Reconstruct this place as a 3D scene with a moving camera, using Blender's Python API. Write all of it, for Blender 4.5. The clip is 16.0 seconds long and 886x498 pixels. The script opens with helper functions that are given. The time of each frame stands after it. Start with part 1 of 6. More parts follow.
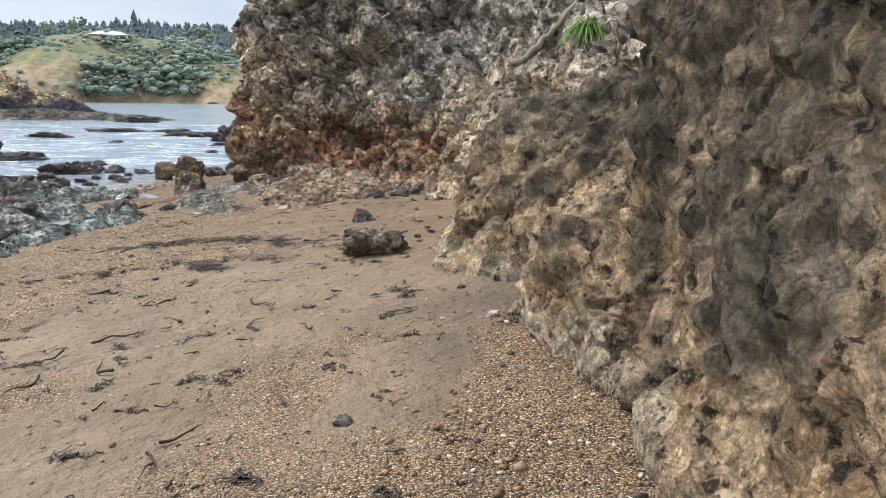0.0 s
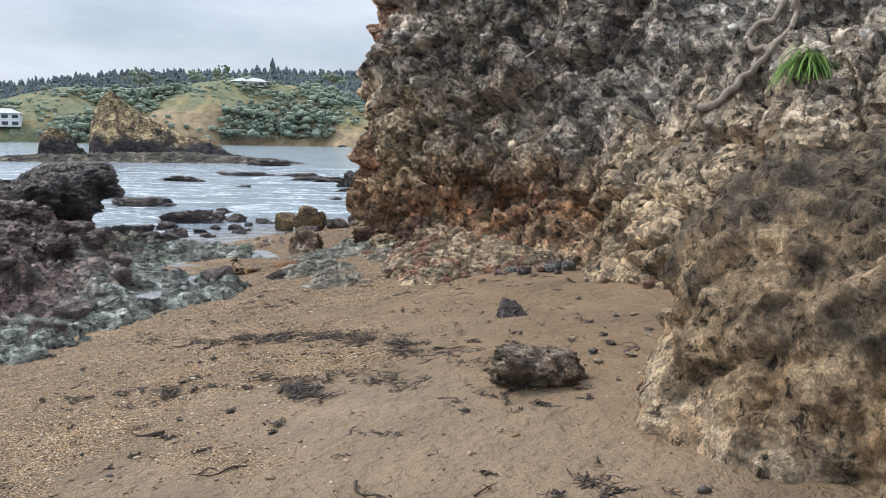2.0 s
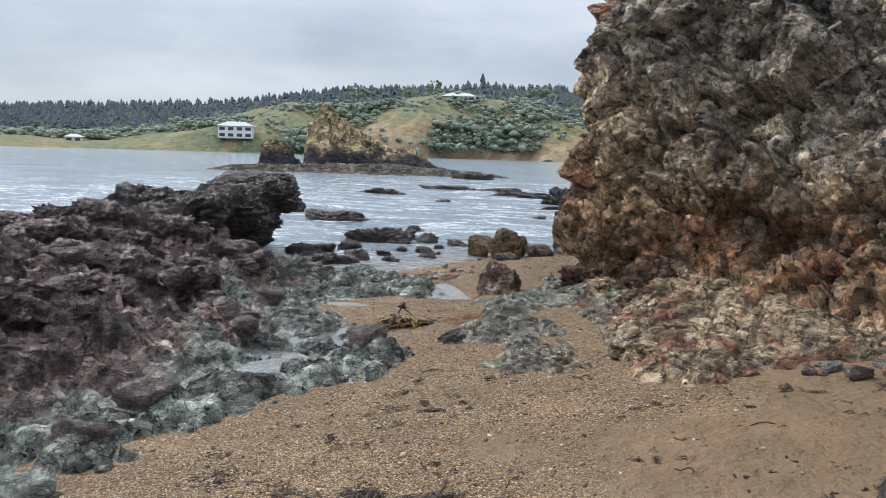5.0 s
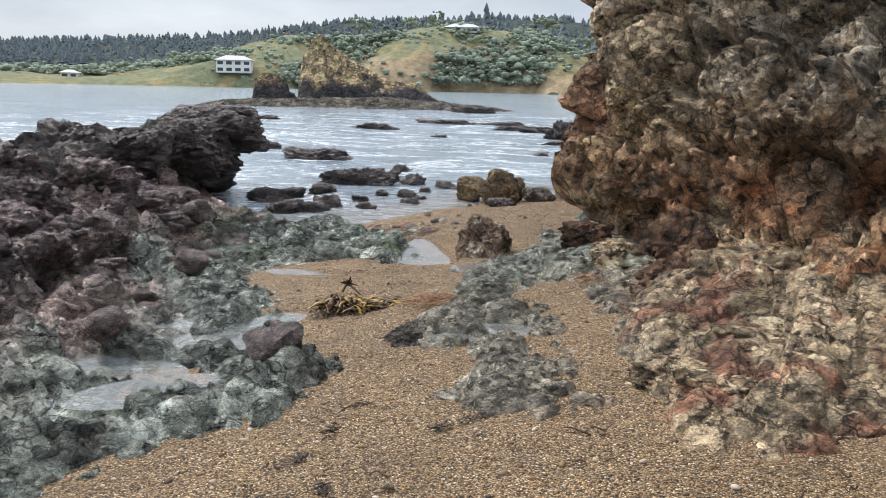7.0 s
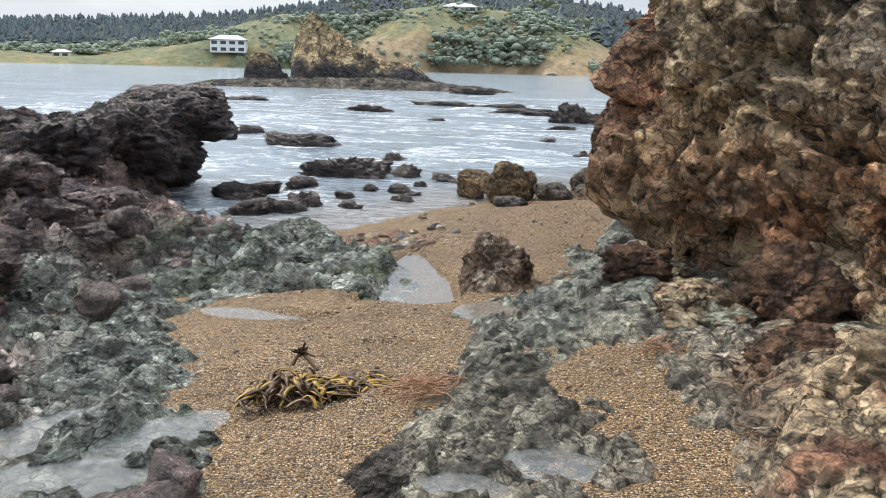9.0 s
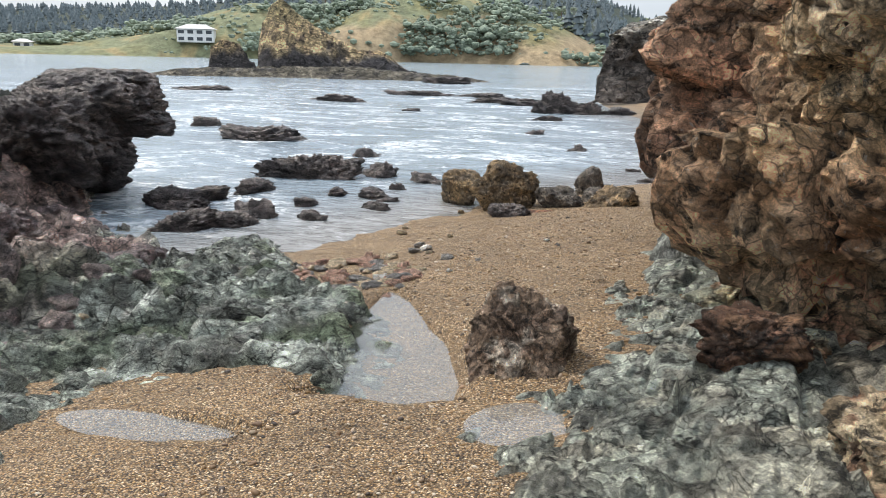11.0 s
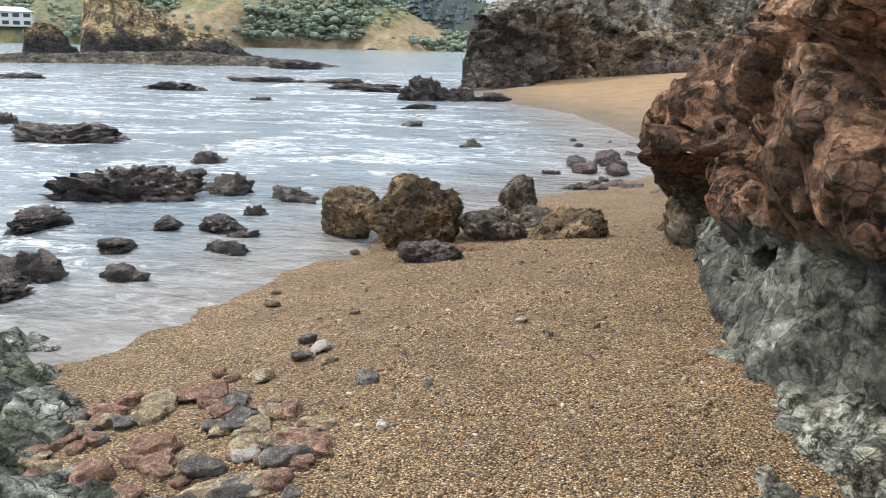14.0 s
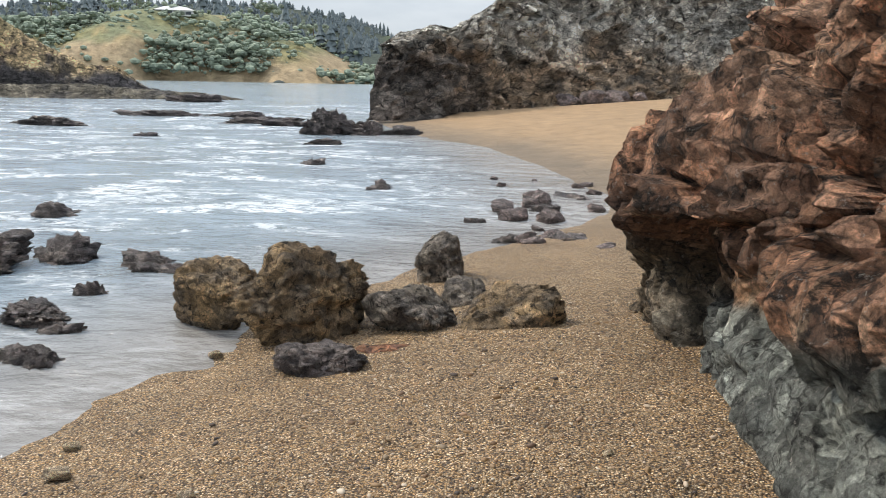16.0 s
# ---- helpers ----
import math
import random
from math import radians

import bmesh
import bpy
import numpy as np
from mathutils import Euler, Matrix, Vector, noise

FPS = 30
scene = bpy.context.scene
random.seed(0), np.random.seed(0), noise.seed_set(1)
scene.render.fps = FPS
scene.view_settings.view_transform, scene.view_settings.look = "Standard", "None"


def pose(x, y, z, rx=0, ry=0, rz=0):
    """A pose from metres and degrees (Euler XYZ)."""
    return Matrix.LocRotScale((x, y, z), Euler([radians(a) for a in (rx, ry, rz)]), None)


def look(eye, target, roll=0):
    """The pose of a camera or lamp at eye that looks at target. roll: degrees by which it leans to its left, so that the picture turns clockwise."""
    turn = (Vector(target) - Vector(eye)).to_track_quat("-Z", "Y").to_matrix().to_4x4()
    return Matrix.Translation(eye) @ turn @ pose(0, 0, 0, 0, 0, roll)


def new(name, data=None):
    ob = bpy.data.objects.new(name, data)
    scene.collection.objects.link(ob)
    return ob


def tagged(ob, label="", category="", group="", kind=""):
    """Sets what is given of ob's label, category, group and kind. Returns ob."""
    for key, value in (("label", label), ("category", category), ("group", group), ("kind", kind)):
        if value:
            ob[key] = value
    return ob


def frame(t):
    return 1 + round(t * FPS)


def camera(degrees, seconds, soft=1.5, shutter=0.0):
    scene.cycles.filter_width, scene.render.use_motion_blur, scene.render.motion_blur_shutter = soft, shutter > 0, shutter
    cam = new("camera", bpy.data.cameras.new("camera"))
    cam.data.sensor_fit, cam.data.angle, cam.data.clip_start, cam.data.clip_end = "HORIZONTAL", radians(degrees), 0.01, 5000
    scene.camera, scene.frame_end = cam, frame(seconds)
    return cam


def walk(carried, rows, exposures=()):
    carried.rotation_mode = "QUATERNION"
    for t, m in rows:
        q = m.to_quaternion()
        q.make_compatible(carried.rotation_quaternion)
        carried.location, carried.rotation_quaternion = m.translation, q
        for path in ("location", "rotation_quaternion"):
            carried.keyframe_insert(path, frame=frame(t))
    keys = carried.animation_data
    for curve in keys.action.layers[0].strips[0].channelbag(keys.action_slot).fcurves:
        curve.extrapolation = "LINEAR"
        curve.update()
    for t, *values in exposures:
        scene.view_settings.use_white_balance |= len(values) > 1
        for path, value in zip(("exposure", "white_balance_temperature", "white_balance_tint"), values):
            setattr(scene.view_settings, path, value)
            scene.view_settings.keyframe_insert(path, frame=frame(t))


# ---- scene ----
cam = camera(57.0, 16.0, soft=0.8)
METRES, EYE, TILT, LEAN, TURN = 19.2, 1.5, 0.0, -6.2, 0.0
ROWS = [
    (0.0, 0.0, 0.0, 0.0, -0.99, -10.4, 5.38),
    (0.5, -0.0011, 0.0292, 0.002, 0.61, -9.21, 5.36),
    (1.0, -0.0051, 0.0601, 0.004, 2.51, -8.23, 5.32),
    (1.5, -0.0113, 0.0905, 0.0064, 4.84, -7.42, 5.24),
    (2.0, -0.0219, 0.122, 0.0088, 7.64, -6.64, 5.18),
    (2.5, -0.0315, 0.1532, 0.0105, 10.94, -5.77, 5.08),
    (3.0, -0.0423, 0.1823, 0.0118, 14.39, -4.8, 4.94),
    (3.5, -0.0503, 0.214, 0.0117, 17.57, -3.89, 4.82),
    (4.0, -0.0569, 0.2444, 0.0114, 20.48, -3.33, 4.68),
    (6.5, -0.0937, 0.3977, 0.0082, 22.41, -7.8, 4.47),
    (7.0, -0.1003, 0.4304, 0.0082, 22.23, -8.98, 4.48),
    (7.5, -0.1108, 0.4623, 0.009, 22.15, -9.75, 4.46),
    (8.0, -0.1207, 0.4939, 0.0094, 22.09, -10.1, 4.42),
    (8.5, -0.1337, 0.5206, 0.0108, 22.08, -10.22, 4.36),
    (9.0, -0.1482, 0.5456, 0.0104, 22.03, -10.29, 4.34),
    (11.5, -0.2188, 0.691, 0.0076, 18.79, -11.41, 4.55),
    (12.0, -0.2351, 0.7189, 0.0073, 17.06, -11.73, 4.59),
    (12.5, -0.2486, 0.7489, 0.0079, 15.12, -12.08, 4.68),
    (13.0, -0.2615, 0.776, 0.0085, 13.21, -12.32, 4.75),
    (13.5, -0.2715, 0.8035, 0.0084, 11.32, -12.62, 4.83),
    (14.0, -0.282, 0.8333, 0.0079, 9.56, -12.95, 4.94),
    (14.5, -0.2867, 0.8615, 0.0073, 8.06, -13.12, 5.05),
    (15.0, -0.2909, 0.8876, 0.0069, 6.64, -12.8, 5.08),
    (15.5, -0.2939, 0.9164, 0.0042, 4.79, -12.09, 5.11),
    (16.0, -0.2951, 0.9454, 0.0051, 3.27, -11.31, 5.09),
]
walk(cam, [(t, pose(0, 0, EYE, TILT, LEAN, TURN) @ pose(METRES * x, METRES * y, METRES * z, 90 + pitch, roll, yaw)) for t, x, y, z, yaw, pitch, roll in ROWS],
     exposures=[(0.0, 0.62, 6500, 10), (1.5, 0.48, 6500, 10), (3.0, 0.3, 6500, 10), (4.5, 0.25, 6500, 10), (7.0, 0.45, 6750, 10), (9.0, 0.55, 6850, 10), (12.0, 0.62, 6900, 9), (16.0, 0.53, 6950, 9)])

SEA = -0.88

# ---- world and light ----
SUN_EL, SUN_AZ = 47.0, 290.0
world = bpy.data.worlds.new("overcast")
scene.world = world
world.use_nodes = True
wt = world.node_tree
wt.nodes.clear()
w_out = wt.nodes.new("ShaderNodeOutputWorld")
w_bg = wt.nodes.new("ShaderNodeBackground")
w_sky = wt.nodes.new("ShaderNodeTexSky")
w_sky.sky_type = "NISHITA"
w_sky.sun_disc = False
w_sky.sun_elevation, w_sky.sun_rotation = radians(SUN_EL), radians(SUN_AZ)
w_scale = wt.nodes.new("ShaderNodeVectorMath")
w_scale.operation = "SCALE"
w_scale.inputs["Scale"].default_value = 0.10
w_tc = wt.nodes.new("ShaderNodeTexCoord")
w_map = wt.nodes.new("ShaderNodeMapping")
w_map.inputs["Scale"].default_value = (1.6, 1.6, 6.0)
w_noise = wt.nodes.new("ShaderNodeTexNoise")
w_noise.inputs["Scale"].default_value = 2.1
w_noise.inputs["Detail"].default_value = 6.0
w_noise.inputs["Roughness"].default_value = 0.55
w_cloud = wt.nodes.new("ShaderNodeValToRGB")
w_cloud.color_ramp.elements[0].position, w_cloud.color_ramp.elements[0].color = 0.34, (0.44, 0.51, 0.62, 1)
w_cloud.color_ramp.elements[1].position, w_cloud.color_ramp.elements[1].color = 0.66, (0.66, 0.72, 0.82, 1)
w_sep = wt.nodes.new("ShaderNodeSeparateXYZ")
w_zen = wt.nodes.new("ShaderNodeMapRange")  # an overcast sky is brightest at the zenith
w_zen.inputs["From Min"].default_value, w_zen.inputs["From Max"].default_value = 0.12, 1.0
w_zen.inputs["To Min"].default_value, w_zen.inputs["To Max"].default_value = 0.88, 2.05
w_mul = wt.nodes.new("ShaderNodeVectorMath")
w_mul.operation = "SCALE"
w_mix = wt.nodes.new("ShaderNodeMix")
w_mix.data_type = "RGBA"
w_mix.inputs["Factor"].default_value = 0.88
wl = wt.links.new
wl(w_tc.outputs["Generated"], w_map.inputs["Vector"])
wl(w_map.outputs["Vector"], w_noise.inputs["Vector"])
wl(w_noise.outputs["Fac"], w_cloud.inputs["Fac"])
wl(w_tc.outputs["Generated"], w_sep.inputs["Vector"])
wl(w_sep.outputs["Z"], w_zen.inputs["Value"])
wl(w_cloud.outputs["Color"], w_mul.inputs[0])
wl(w_zen.outputs["Result"], w_mul.inputs["Scale"])
wl(w_sky.outputs["Color"], w_scale.inputs[0])
wl(w_scale.outputs["Vector"], w_mix.inputs["A"])
wl(w_mul.outputs["Vector"], w_mix.inputs["B"])
wl(w_mix.outputs["Result"], w_bg.inputs["Color"])
wl(w_bg.outputs["Background"], w_out.inputs["Surface"])
w_bg.inputs["Strength"].default_value = 1.0

sun = new("sun", bpy.data.lights.new("sun", "SUN"))
sun.data.energy, sun.data.angle, sun.data.color = 2.0, radians(10), (1.0, 0.93, 0.84)
sun.matrix_world = look((-40, 27, 45), (0, 12, 0))

# ---- numeric noise ----
RNG = np.random.RandomState(7)
PERM = RNG.permutation(4096)
GRAD = RNG.normal(size=(4096, 3))
GRAD /= np.linalg.norm(GRAD, axis=1)[:, None]


def hash3(i, j, k):
    return PERM[(PERM[(PERM[i & 4095] + j) & 4095] + k) & 4095]


def perlin(p):
    """Gradient noise of an (n, 3) array, about -0.6 to 0.6."""
    c = np.floor(p).astype(np.int64)
    f = p - c
    s = f * f * f * (f * (f * 6 - 15) + 10)
    total = np.zeros(len(p))
    for a in (0, 1):
        for b in (0, 1):
            for d in (0, 1):
                g = GRAD[hash3(c[:, 0] + a, c[:, 1] + b, c[:, 2] + d)]
                dot = ((f - (a, b, d)) * g).sum(1)
                w = (s[:, 0] if a else 1 - s[:, 0]) * (s[:, 1] if b else 1 - s[:, 1]) * (s[:, 2] if d else 1 - s[:, 2])
                total += w * dot
    return total


def fbm(p, octaves=4, gain=0.5):
    total, amp = np.zeros(len(p)), 1.0
    for o in range(octaves):
        total += amp * perlin(p * 2 ** o + 17.3 * o)
        amp *= gain
    return total


def ridged(p, octaves=4, gain=0.5):
    """Sharp crests: 0 to about 1."""
    total, amp, norm = np.zeros(len(p)), 1.0, 0.0
    for o in range(octaves):
        total += amp * (1 - np.minimum(1, 2.2 * np.abs(perlin(p * 2 ** o + 31.7 * o))))
        norm += amp
        amp *= gain
    return total / norm


def cells(p):
    """Distance to the nearest and the second feature point, and that cell's random value."""
    c = np.floor(p).astype(np.int64)
    d1, d2, val = np.full(len(p), 9.0), np.full(len(p), 9.0), np.zeros(len(p))
    for a in (-1, 0, 1):
        for b in (-1, 0, 1):
            for d in (-1, 0, 1):
                h = hash3(c[:, 0] + a, c[:, 1] + b, c[:, 2] + d)
                q = c + (a, b, d) + 0.5 + 0.45 * GRAD[h]
                r = np.sqrt(((p - q) ** 2).sum(1))
                near = r < d1
                d2 = np.where(near, d1, np.minimum(d2, r))
                val = np.where(near, h / 4096.0, val)
                d1 = np.where(near, r, d1)
    return d1, d2, val


def blocky(p, sharp=1.0, gap=0.0, width=0.16):
    """Angular broken rock: each cell is a tilted facet with its own height, parted by joints of depth gap."""
    c = np.floor(p).astype(np.int64)
    d1, d2, out = np.full(len(p), 9.0), np.full(len(p), 9.0), np.zeros(len(p))
    for a in (-1, 0, 1):
        for b in (-1, 0, 1):
            for d in (-1, 0, 1):
                h = hash3(c[:, 0] + a, c[:, 1] + b, c[:, 2] + d)
                q = p - (c + (a, b, d) + 0.5 + 0.45 * GRAD[h])
                r = np.sqrt((q ** 2).sum(1))
                near = r < d1
                tilt = (q * GRAD[(h * 7 + 3) & 4095]).sum(1) * sharp + (h / 4096.0 - 0.5)
                out = np.where(near, tilt, out)
                d2 = np.where(near, d1, np.minimum(d2, r))
                d1 = np.where(near, r, d1)
    return out - gap * smooth(width, 0.0, d2 - d1) if gap else out


def smooth(a, b, x):
    t = np.clip((x - a) / (b - a), 0, 1)
    return t * t * (3 - 2 * t)


def mixc(base, colour, w):
    return base * (1 - w[:, None]) + np.array(colour) * w[:, None]


# ---- mesh helpers ----
def mesh_from(name, verts, faces, material, col=None, wet=None, shade=True):
    """A mesh from arrays, with a mineral colour and a wetness for each vertex."""
    me = bpy.data.meshes.new(name)
    faces = np.asarray(faces, dtype=np.int32)
    n, k = faces.shape
    me.vertices.add(len(verts))
    me.vertices.foreach_set("co", np.ascontiguousarray(verts, dtype=np.float32).ravel())
    me.loops.add(n * k)
    me.loops.foreach_set("vertex_index", faces.ravel())
    me.polygons.add(n)
    me.polygons.foreach_set("loop_start", np.arange(0, n * k, k, dtype=np.int32))
    me.polygons.foreach_set("loop_total", np.full(n, k, dtype=np.int32))
    me.polygons.foreach_set("use_smooth", np.full(n, shade, dtype=bool))
    if col is not None:
        layer = me.color_attributes.new("col", "FLOAT_COLOR", "POINT")
        rgba = np.ones((len(verts), 4), dtype=np.float32)
        rgba[:, :3] = np.clip(col, 0.005, 0.9)
        layer.data.foreach_set("color", rgba.ravel())
    if wet is not None:
        layer = me.attributes.new("wet", "FLOAT", "POINT")
        layer.data.foreach_set("value", np.ascontiguousarray(wet, dtype=np.float32))
    me.update()
    me.validate()
    if material:
        me.materials.append(material)
    return me


def grid_faces(nu, nv, flip=False):
    i = np.arange(nu * nv).reshape(nu, nv)
    q = np.stack([i[:-1, :-1], i[1:, :-1], i[1:, 1:], i[:-1, 1:]], -1).reshape(-1, 4)
    return q[:, ::-1] if flip else q


def normals_of(verts, nu, nv):
    g = verts.reshape(nu, nv, 3)
    n = np.cross(np.gradient(g, axis=0), np.gradient(g, axis=1)).reshape(-1, 3)
    return n / np.maximum(np.linalg.norm(n, axis=1), 1e-9)[:, None]


def spline(points, n):
    """n places evenly along a smooth curve through the points (any dimension)."""
    p = np.array(points, float)
    p = np.vstack([2 * p[0] - p[1], p, 2 * p[-1] - p[-2]])
    out = []
    for k in range(1, len(p) - 2):
        t = np.linspace(0, 1, 24, endpoint=False)[:, None]
        a, b, c, d = p[k - 1], p[k], p[k + 1], p[k + 2]
        out.append(0.5 * (2 * b + (c - a) * t + (2 * a - 5 * b + 4 * c - d) * t ** 2 + (3 * b - a - 3 * c + d) * t ** 3))
    out = np.vstack(out + [p[-2:-1]])
    s = np.r_[0, np.cumsum(np.linalg.norm(np.diff(out[:, :2], axis=0), axis=1))]
    at = np.linspace(0, s[-1], n)
    return np.stack([np.interp(at, s, out[:, k]) for k in range(out.shape[1])], 1)


def inside(poly, x, y):
    """Signed distance to a closed outline, positive inside."""
    p = np.array(poly)
    q = np.roll(p, -1, axis=0)
    d, odd = np.full(x.shape, 1e9), np.zeros(x.shape, bool)
    for (ax, ay), (bx, by) in zip(p, q):
        ex, ey = bx - ax, by - ay
        t = np.clip(((x - ax) * ex + (y - ay) * ey) / (ex * ex + ey * ey), 0, 1)
        d = np.minimum(d, np.hypot(x - ax - t * ex, y - ay - t * ey))
        cross = (ay > y) != (by > y)
        odd ^= cross & (x < ax + (y - ay) * ex / (ey if ey else 1e-9))
    return np.where(odd, d, -d)


# ---- materials ----
def base_material(name):
    m = bpy.data.materials.new(name)
    m.use_nodes = True
    nt = m.node_tree
    return m, nt, nt.nodes["Principled BSDF"], nt.links.new


def add_noise(nt, link, vec, scale, detail=5.0, rough=0.6, lo=0.3, hi=0.7, out=(0.0, 1.0), twist=0.0):
    n = nt.nodes.new("ShaderNodeTexNoise")
    n.inputs["Scale"].default_value, n.inputs["Detail"].default_value, n.inputs["Roughness"].default_value = scale, detail, rough
    n.inputs["Distortion"].default_value = twist
    link(vec, n.inputs["Vector"])
    r = nt.nodes.new("ShaderNodeMapRange")
    r.inputs["From Min"].default_value, r.inputs["From Max"].default_value = lo, hi
    r.inputs["To Min"].default_value, r.inputs["To Max"].default_value = out
    link(n.outputs["Fac"], r.inputs["Value"])
    return r.outputs["Result"]


def mix_rgb(nt, link, a, b, fac, mode="MIX"):
    n = nt.nodes.new("ShaderNodeMix")
    n.data_type, n.blend_type = "RGBA", mode
    for key, v in (("A", a), ("B", b), ("Factor", fac)):
        s = n.inputs[key] if key == "Factor" else [i for i in n.inputs if i.name == key and i.type == "RGBA"][0]
        if hasattr(v, "links"):
            link(v, s)
        else:
            s.default_value = v
    return [o for o in n.outputs if o.type == "RGBA"][0]


def bump_chain(nt, link, bsdf, layers):
    prev = None
    for height, strength, dist in layers:
        b = nt.nodes.new("ShaderNodeBump")
        b.inputs["Strength"].default_value, b.inputs["Distance"].default_value = strength, dist
        link(height, b.inputs["Height"])
        if prev:
            link(prev, b.inputs["Normal"])
        prev = b.outputs["Normal"]
    link(prev, bsdf.inputs["Normal"])


def math_node(nt, link, op, a, b):
    n = nt.nodes.new("ShaderNodeMath")
    n.operation = op
    for s, v in ((n.inputs[0], a), (n.inputs[1], b)):
        if hasattr(v, "links"):
            link(v, s)
        else:
            s.default_value = v
    return n.outputs[0]


def ranged(nt, link, v, a, b, c, d):
    r = nt.nodes.new("ShaderNodeMapRange")
    for key, x in (("From Min", a), ("From Max", b), ("To Min", c), ("To Max", d)):
        r.inputs[key].default_value = x
    link(v, r.inputs["Value"])
    return r.outputs["Result"]


def rock_material(name, grain=1.0, rough=0.85, speck=(0.5, 0.47, 0.42, 1), speck_amount=0.5, stretch=(1, 1, 1.6), chip=1.0, crack=0.7, deep=1.0, power=1.3):
    """Broken rock: the mineral colour of the mesh in angular chips of two sizes, with grain, pale specks, and crevice
    shade put into the colour of its broken cracks and dark hollows.
    """
    m, nt, bsdf, link = base_material(name)
    tc = nt.nodes.new("ShaderNodeTexCoord")
    mp = nt.nodes.new("ShaderNodeMapping")
    mp.inputs["Scale"].default_value = stretch
    link(tc.outputs["Object"], mp.inputs["Vector"])
    vec = mp.outputs["Vector"]
    wn = nt.nodes.new("ShaderNodeTexNoise")
    wn.inputs["Scale"].default_value, wn.inputs["Detail"].default_value = 4 * grain, 5
    link(vec, wn.inputs["Vector"])
    wsc = nt.nodes.new("ShaderNodeVectorMath")
    wsc.operation = "SCALE"
    wsc.inputs["Scale"].default_value = 0.22 / grain
    link(wn.outputs["Color"], wsc.inputs[0])
    wad = nt.nodes.new("ShaderNodeVectorMath")
    link(vec, wad.inputs[0]), link(wsc.outputs["Vector"], wad.inputs[1])
    wv = wad.outputs["Vector"]
    at = nt.nodes.new("ShaderNodeAttribute")
    at.attribute_name = "col"
    wet = nt.nodes.new("ShaderNodeAttribute")
    wet.attribute_name = "wet"

    def chips(scale, spread, edge):
        v = nt.nodes.new("ShaderNodeTexVoronoi")
        v.inputs["Scale"].default_value = scale
        link(wv, v.inputs["Vector"])
        sep = nt.nodes.new("ShaderNodeSeparateColor")
        link(v.outputs["Color"], sep.inputs["Color"])
        e = nt.nodes.new("ShaderNodeTexVoronoi")
        e.feature = "DISTANCE_TO_EDGE"
        e.inputs["Scale"].default_value = scale
        link(wv, e.inputs["Vector"])
        return ranged(nt, link, sep.outputs["Red"], 0, 1, 1 - spread, 1 + spread), ranged(nt, link, e.outputs["Distance"], 0, edge, 0, 1), sep.outputs["Green"]
    a_tone, a_edge, a_step = chips(3.4 * grain, 0.28 * chip, 0.05)
    b_tone, b_edge, b_step = chips(11.0 * grain, 0.34 * chip, 0.09)
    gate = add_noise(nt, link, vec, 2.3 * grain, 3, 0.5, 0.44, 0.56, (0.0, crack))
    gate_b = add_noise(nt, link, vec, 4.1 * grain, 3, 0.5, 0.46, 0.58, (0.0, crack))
    big = add_noise(nt, link, vec, 1.1 * grain, 8, 0.62, 0.30, 0.70, (0.55, 1.45))
    mid = add_noise(nt, link, wv, 9 * grain, 8, 0.72, 0.34, 0.66, (0.55, 1.45))
    fine = add_noise(nt, link, vec, 48 * grain, 7, 0.78, 0.34, 0.66, (0.55, 1.45))
    # hollows: relief, with their shade put into the colour too
    shaded_pits = add_noise(nt, link, wv, 6.5 * grain, 9, 0.74, 0.39, 0.455, (0.12, 1.0))
    total = big
    for f in (mid, fine, a_tone, b_tone):
        total = math_node(nt, link, "MULTIPLY", total, f)
    total = math_node(nt, link, "POWER", total, power)
    # crack lines darkened in the colour to stand for shade inside them
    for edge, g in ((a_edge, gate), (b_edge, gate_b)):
        crack_shade = math_node(nt, link, "MULTIPLY", math_node(nt, link, "SUBTRACT", 1.0, edge), g)
        total = math_node(nt, link, "MULTIPLY", total, math_node(nt, link, "SUBTRACT", 1.0, crack_shade))
    total = math_node(nt, link, "MULTIPLY", total, shaded_pits)
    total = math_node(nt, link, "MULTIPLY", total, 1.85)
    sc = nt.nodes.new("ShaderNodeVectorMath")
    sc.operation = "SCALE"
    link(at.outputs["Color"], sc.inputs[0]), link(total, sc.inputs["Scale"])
    spots = add_noise(nt, link, wv, 24 * grain, 7, 0.8, 0.585, 0.63, (0, speck_amount))
    col = mix_rgb(nt, link, sc.outputs["Vector"], speck, spots)
    link(col, bsdf.inputs["Base Color"])
    dry = ranged(nt, link, wet.outputs["Fac"], 0, 1, rough, 0.2)
    link(math_node(nt, link, "MULTIPLY", dry, ranged(nt, link, mid, 0.55, 1.45, 1.15, 0.85)), bsdf.inputs["Roughness"])
    bump_chain(nt, link, bsdf, [(a_step, 0.55 * deep, 0.07 / grain), (a_edge, 0.6 * deep, 0.03 / grain), (shaded_pits, 0.9 * deep, 0.05 / grain), (mid, 1.0 * deep, 0.06 / grain), (b_step, 0.6 * deep, 0.025 / grain), (b_edge, 0.5 * deep, 0.012 / grain), (fine, 0.9 * deep, 0.014 / grain)])
    bsdf.inputs["Specular IOR Level"].default_value = 0.45
    return m


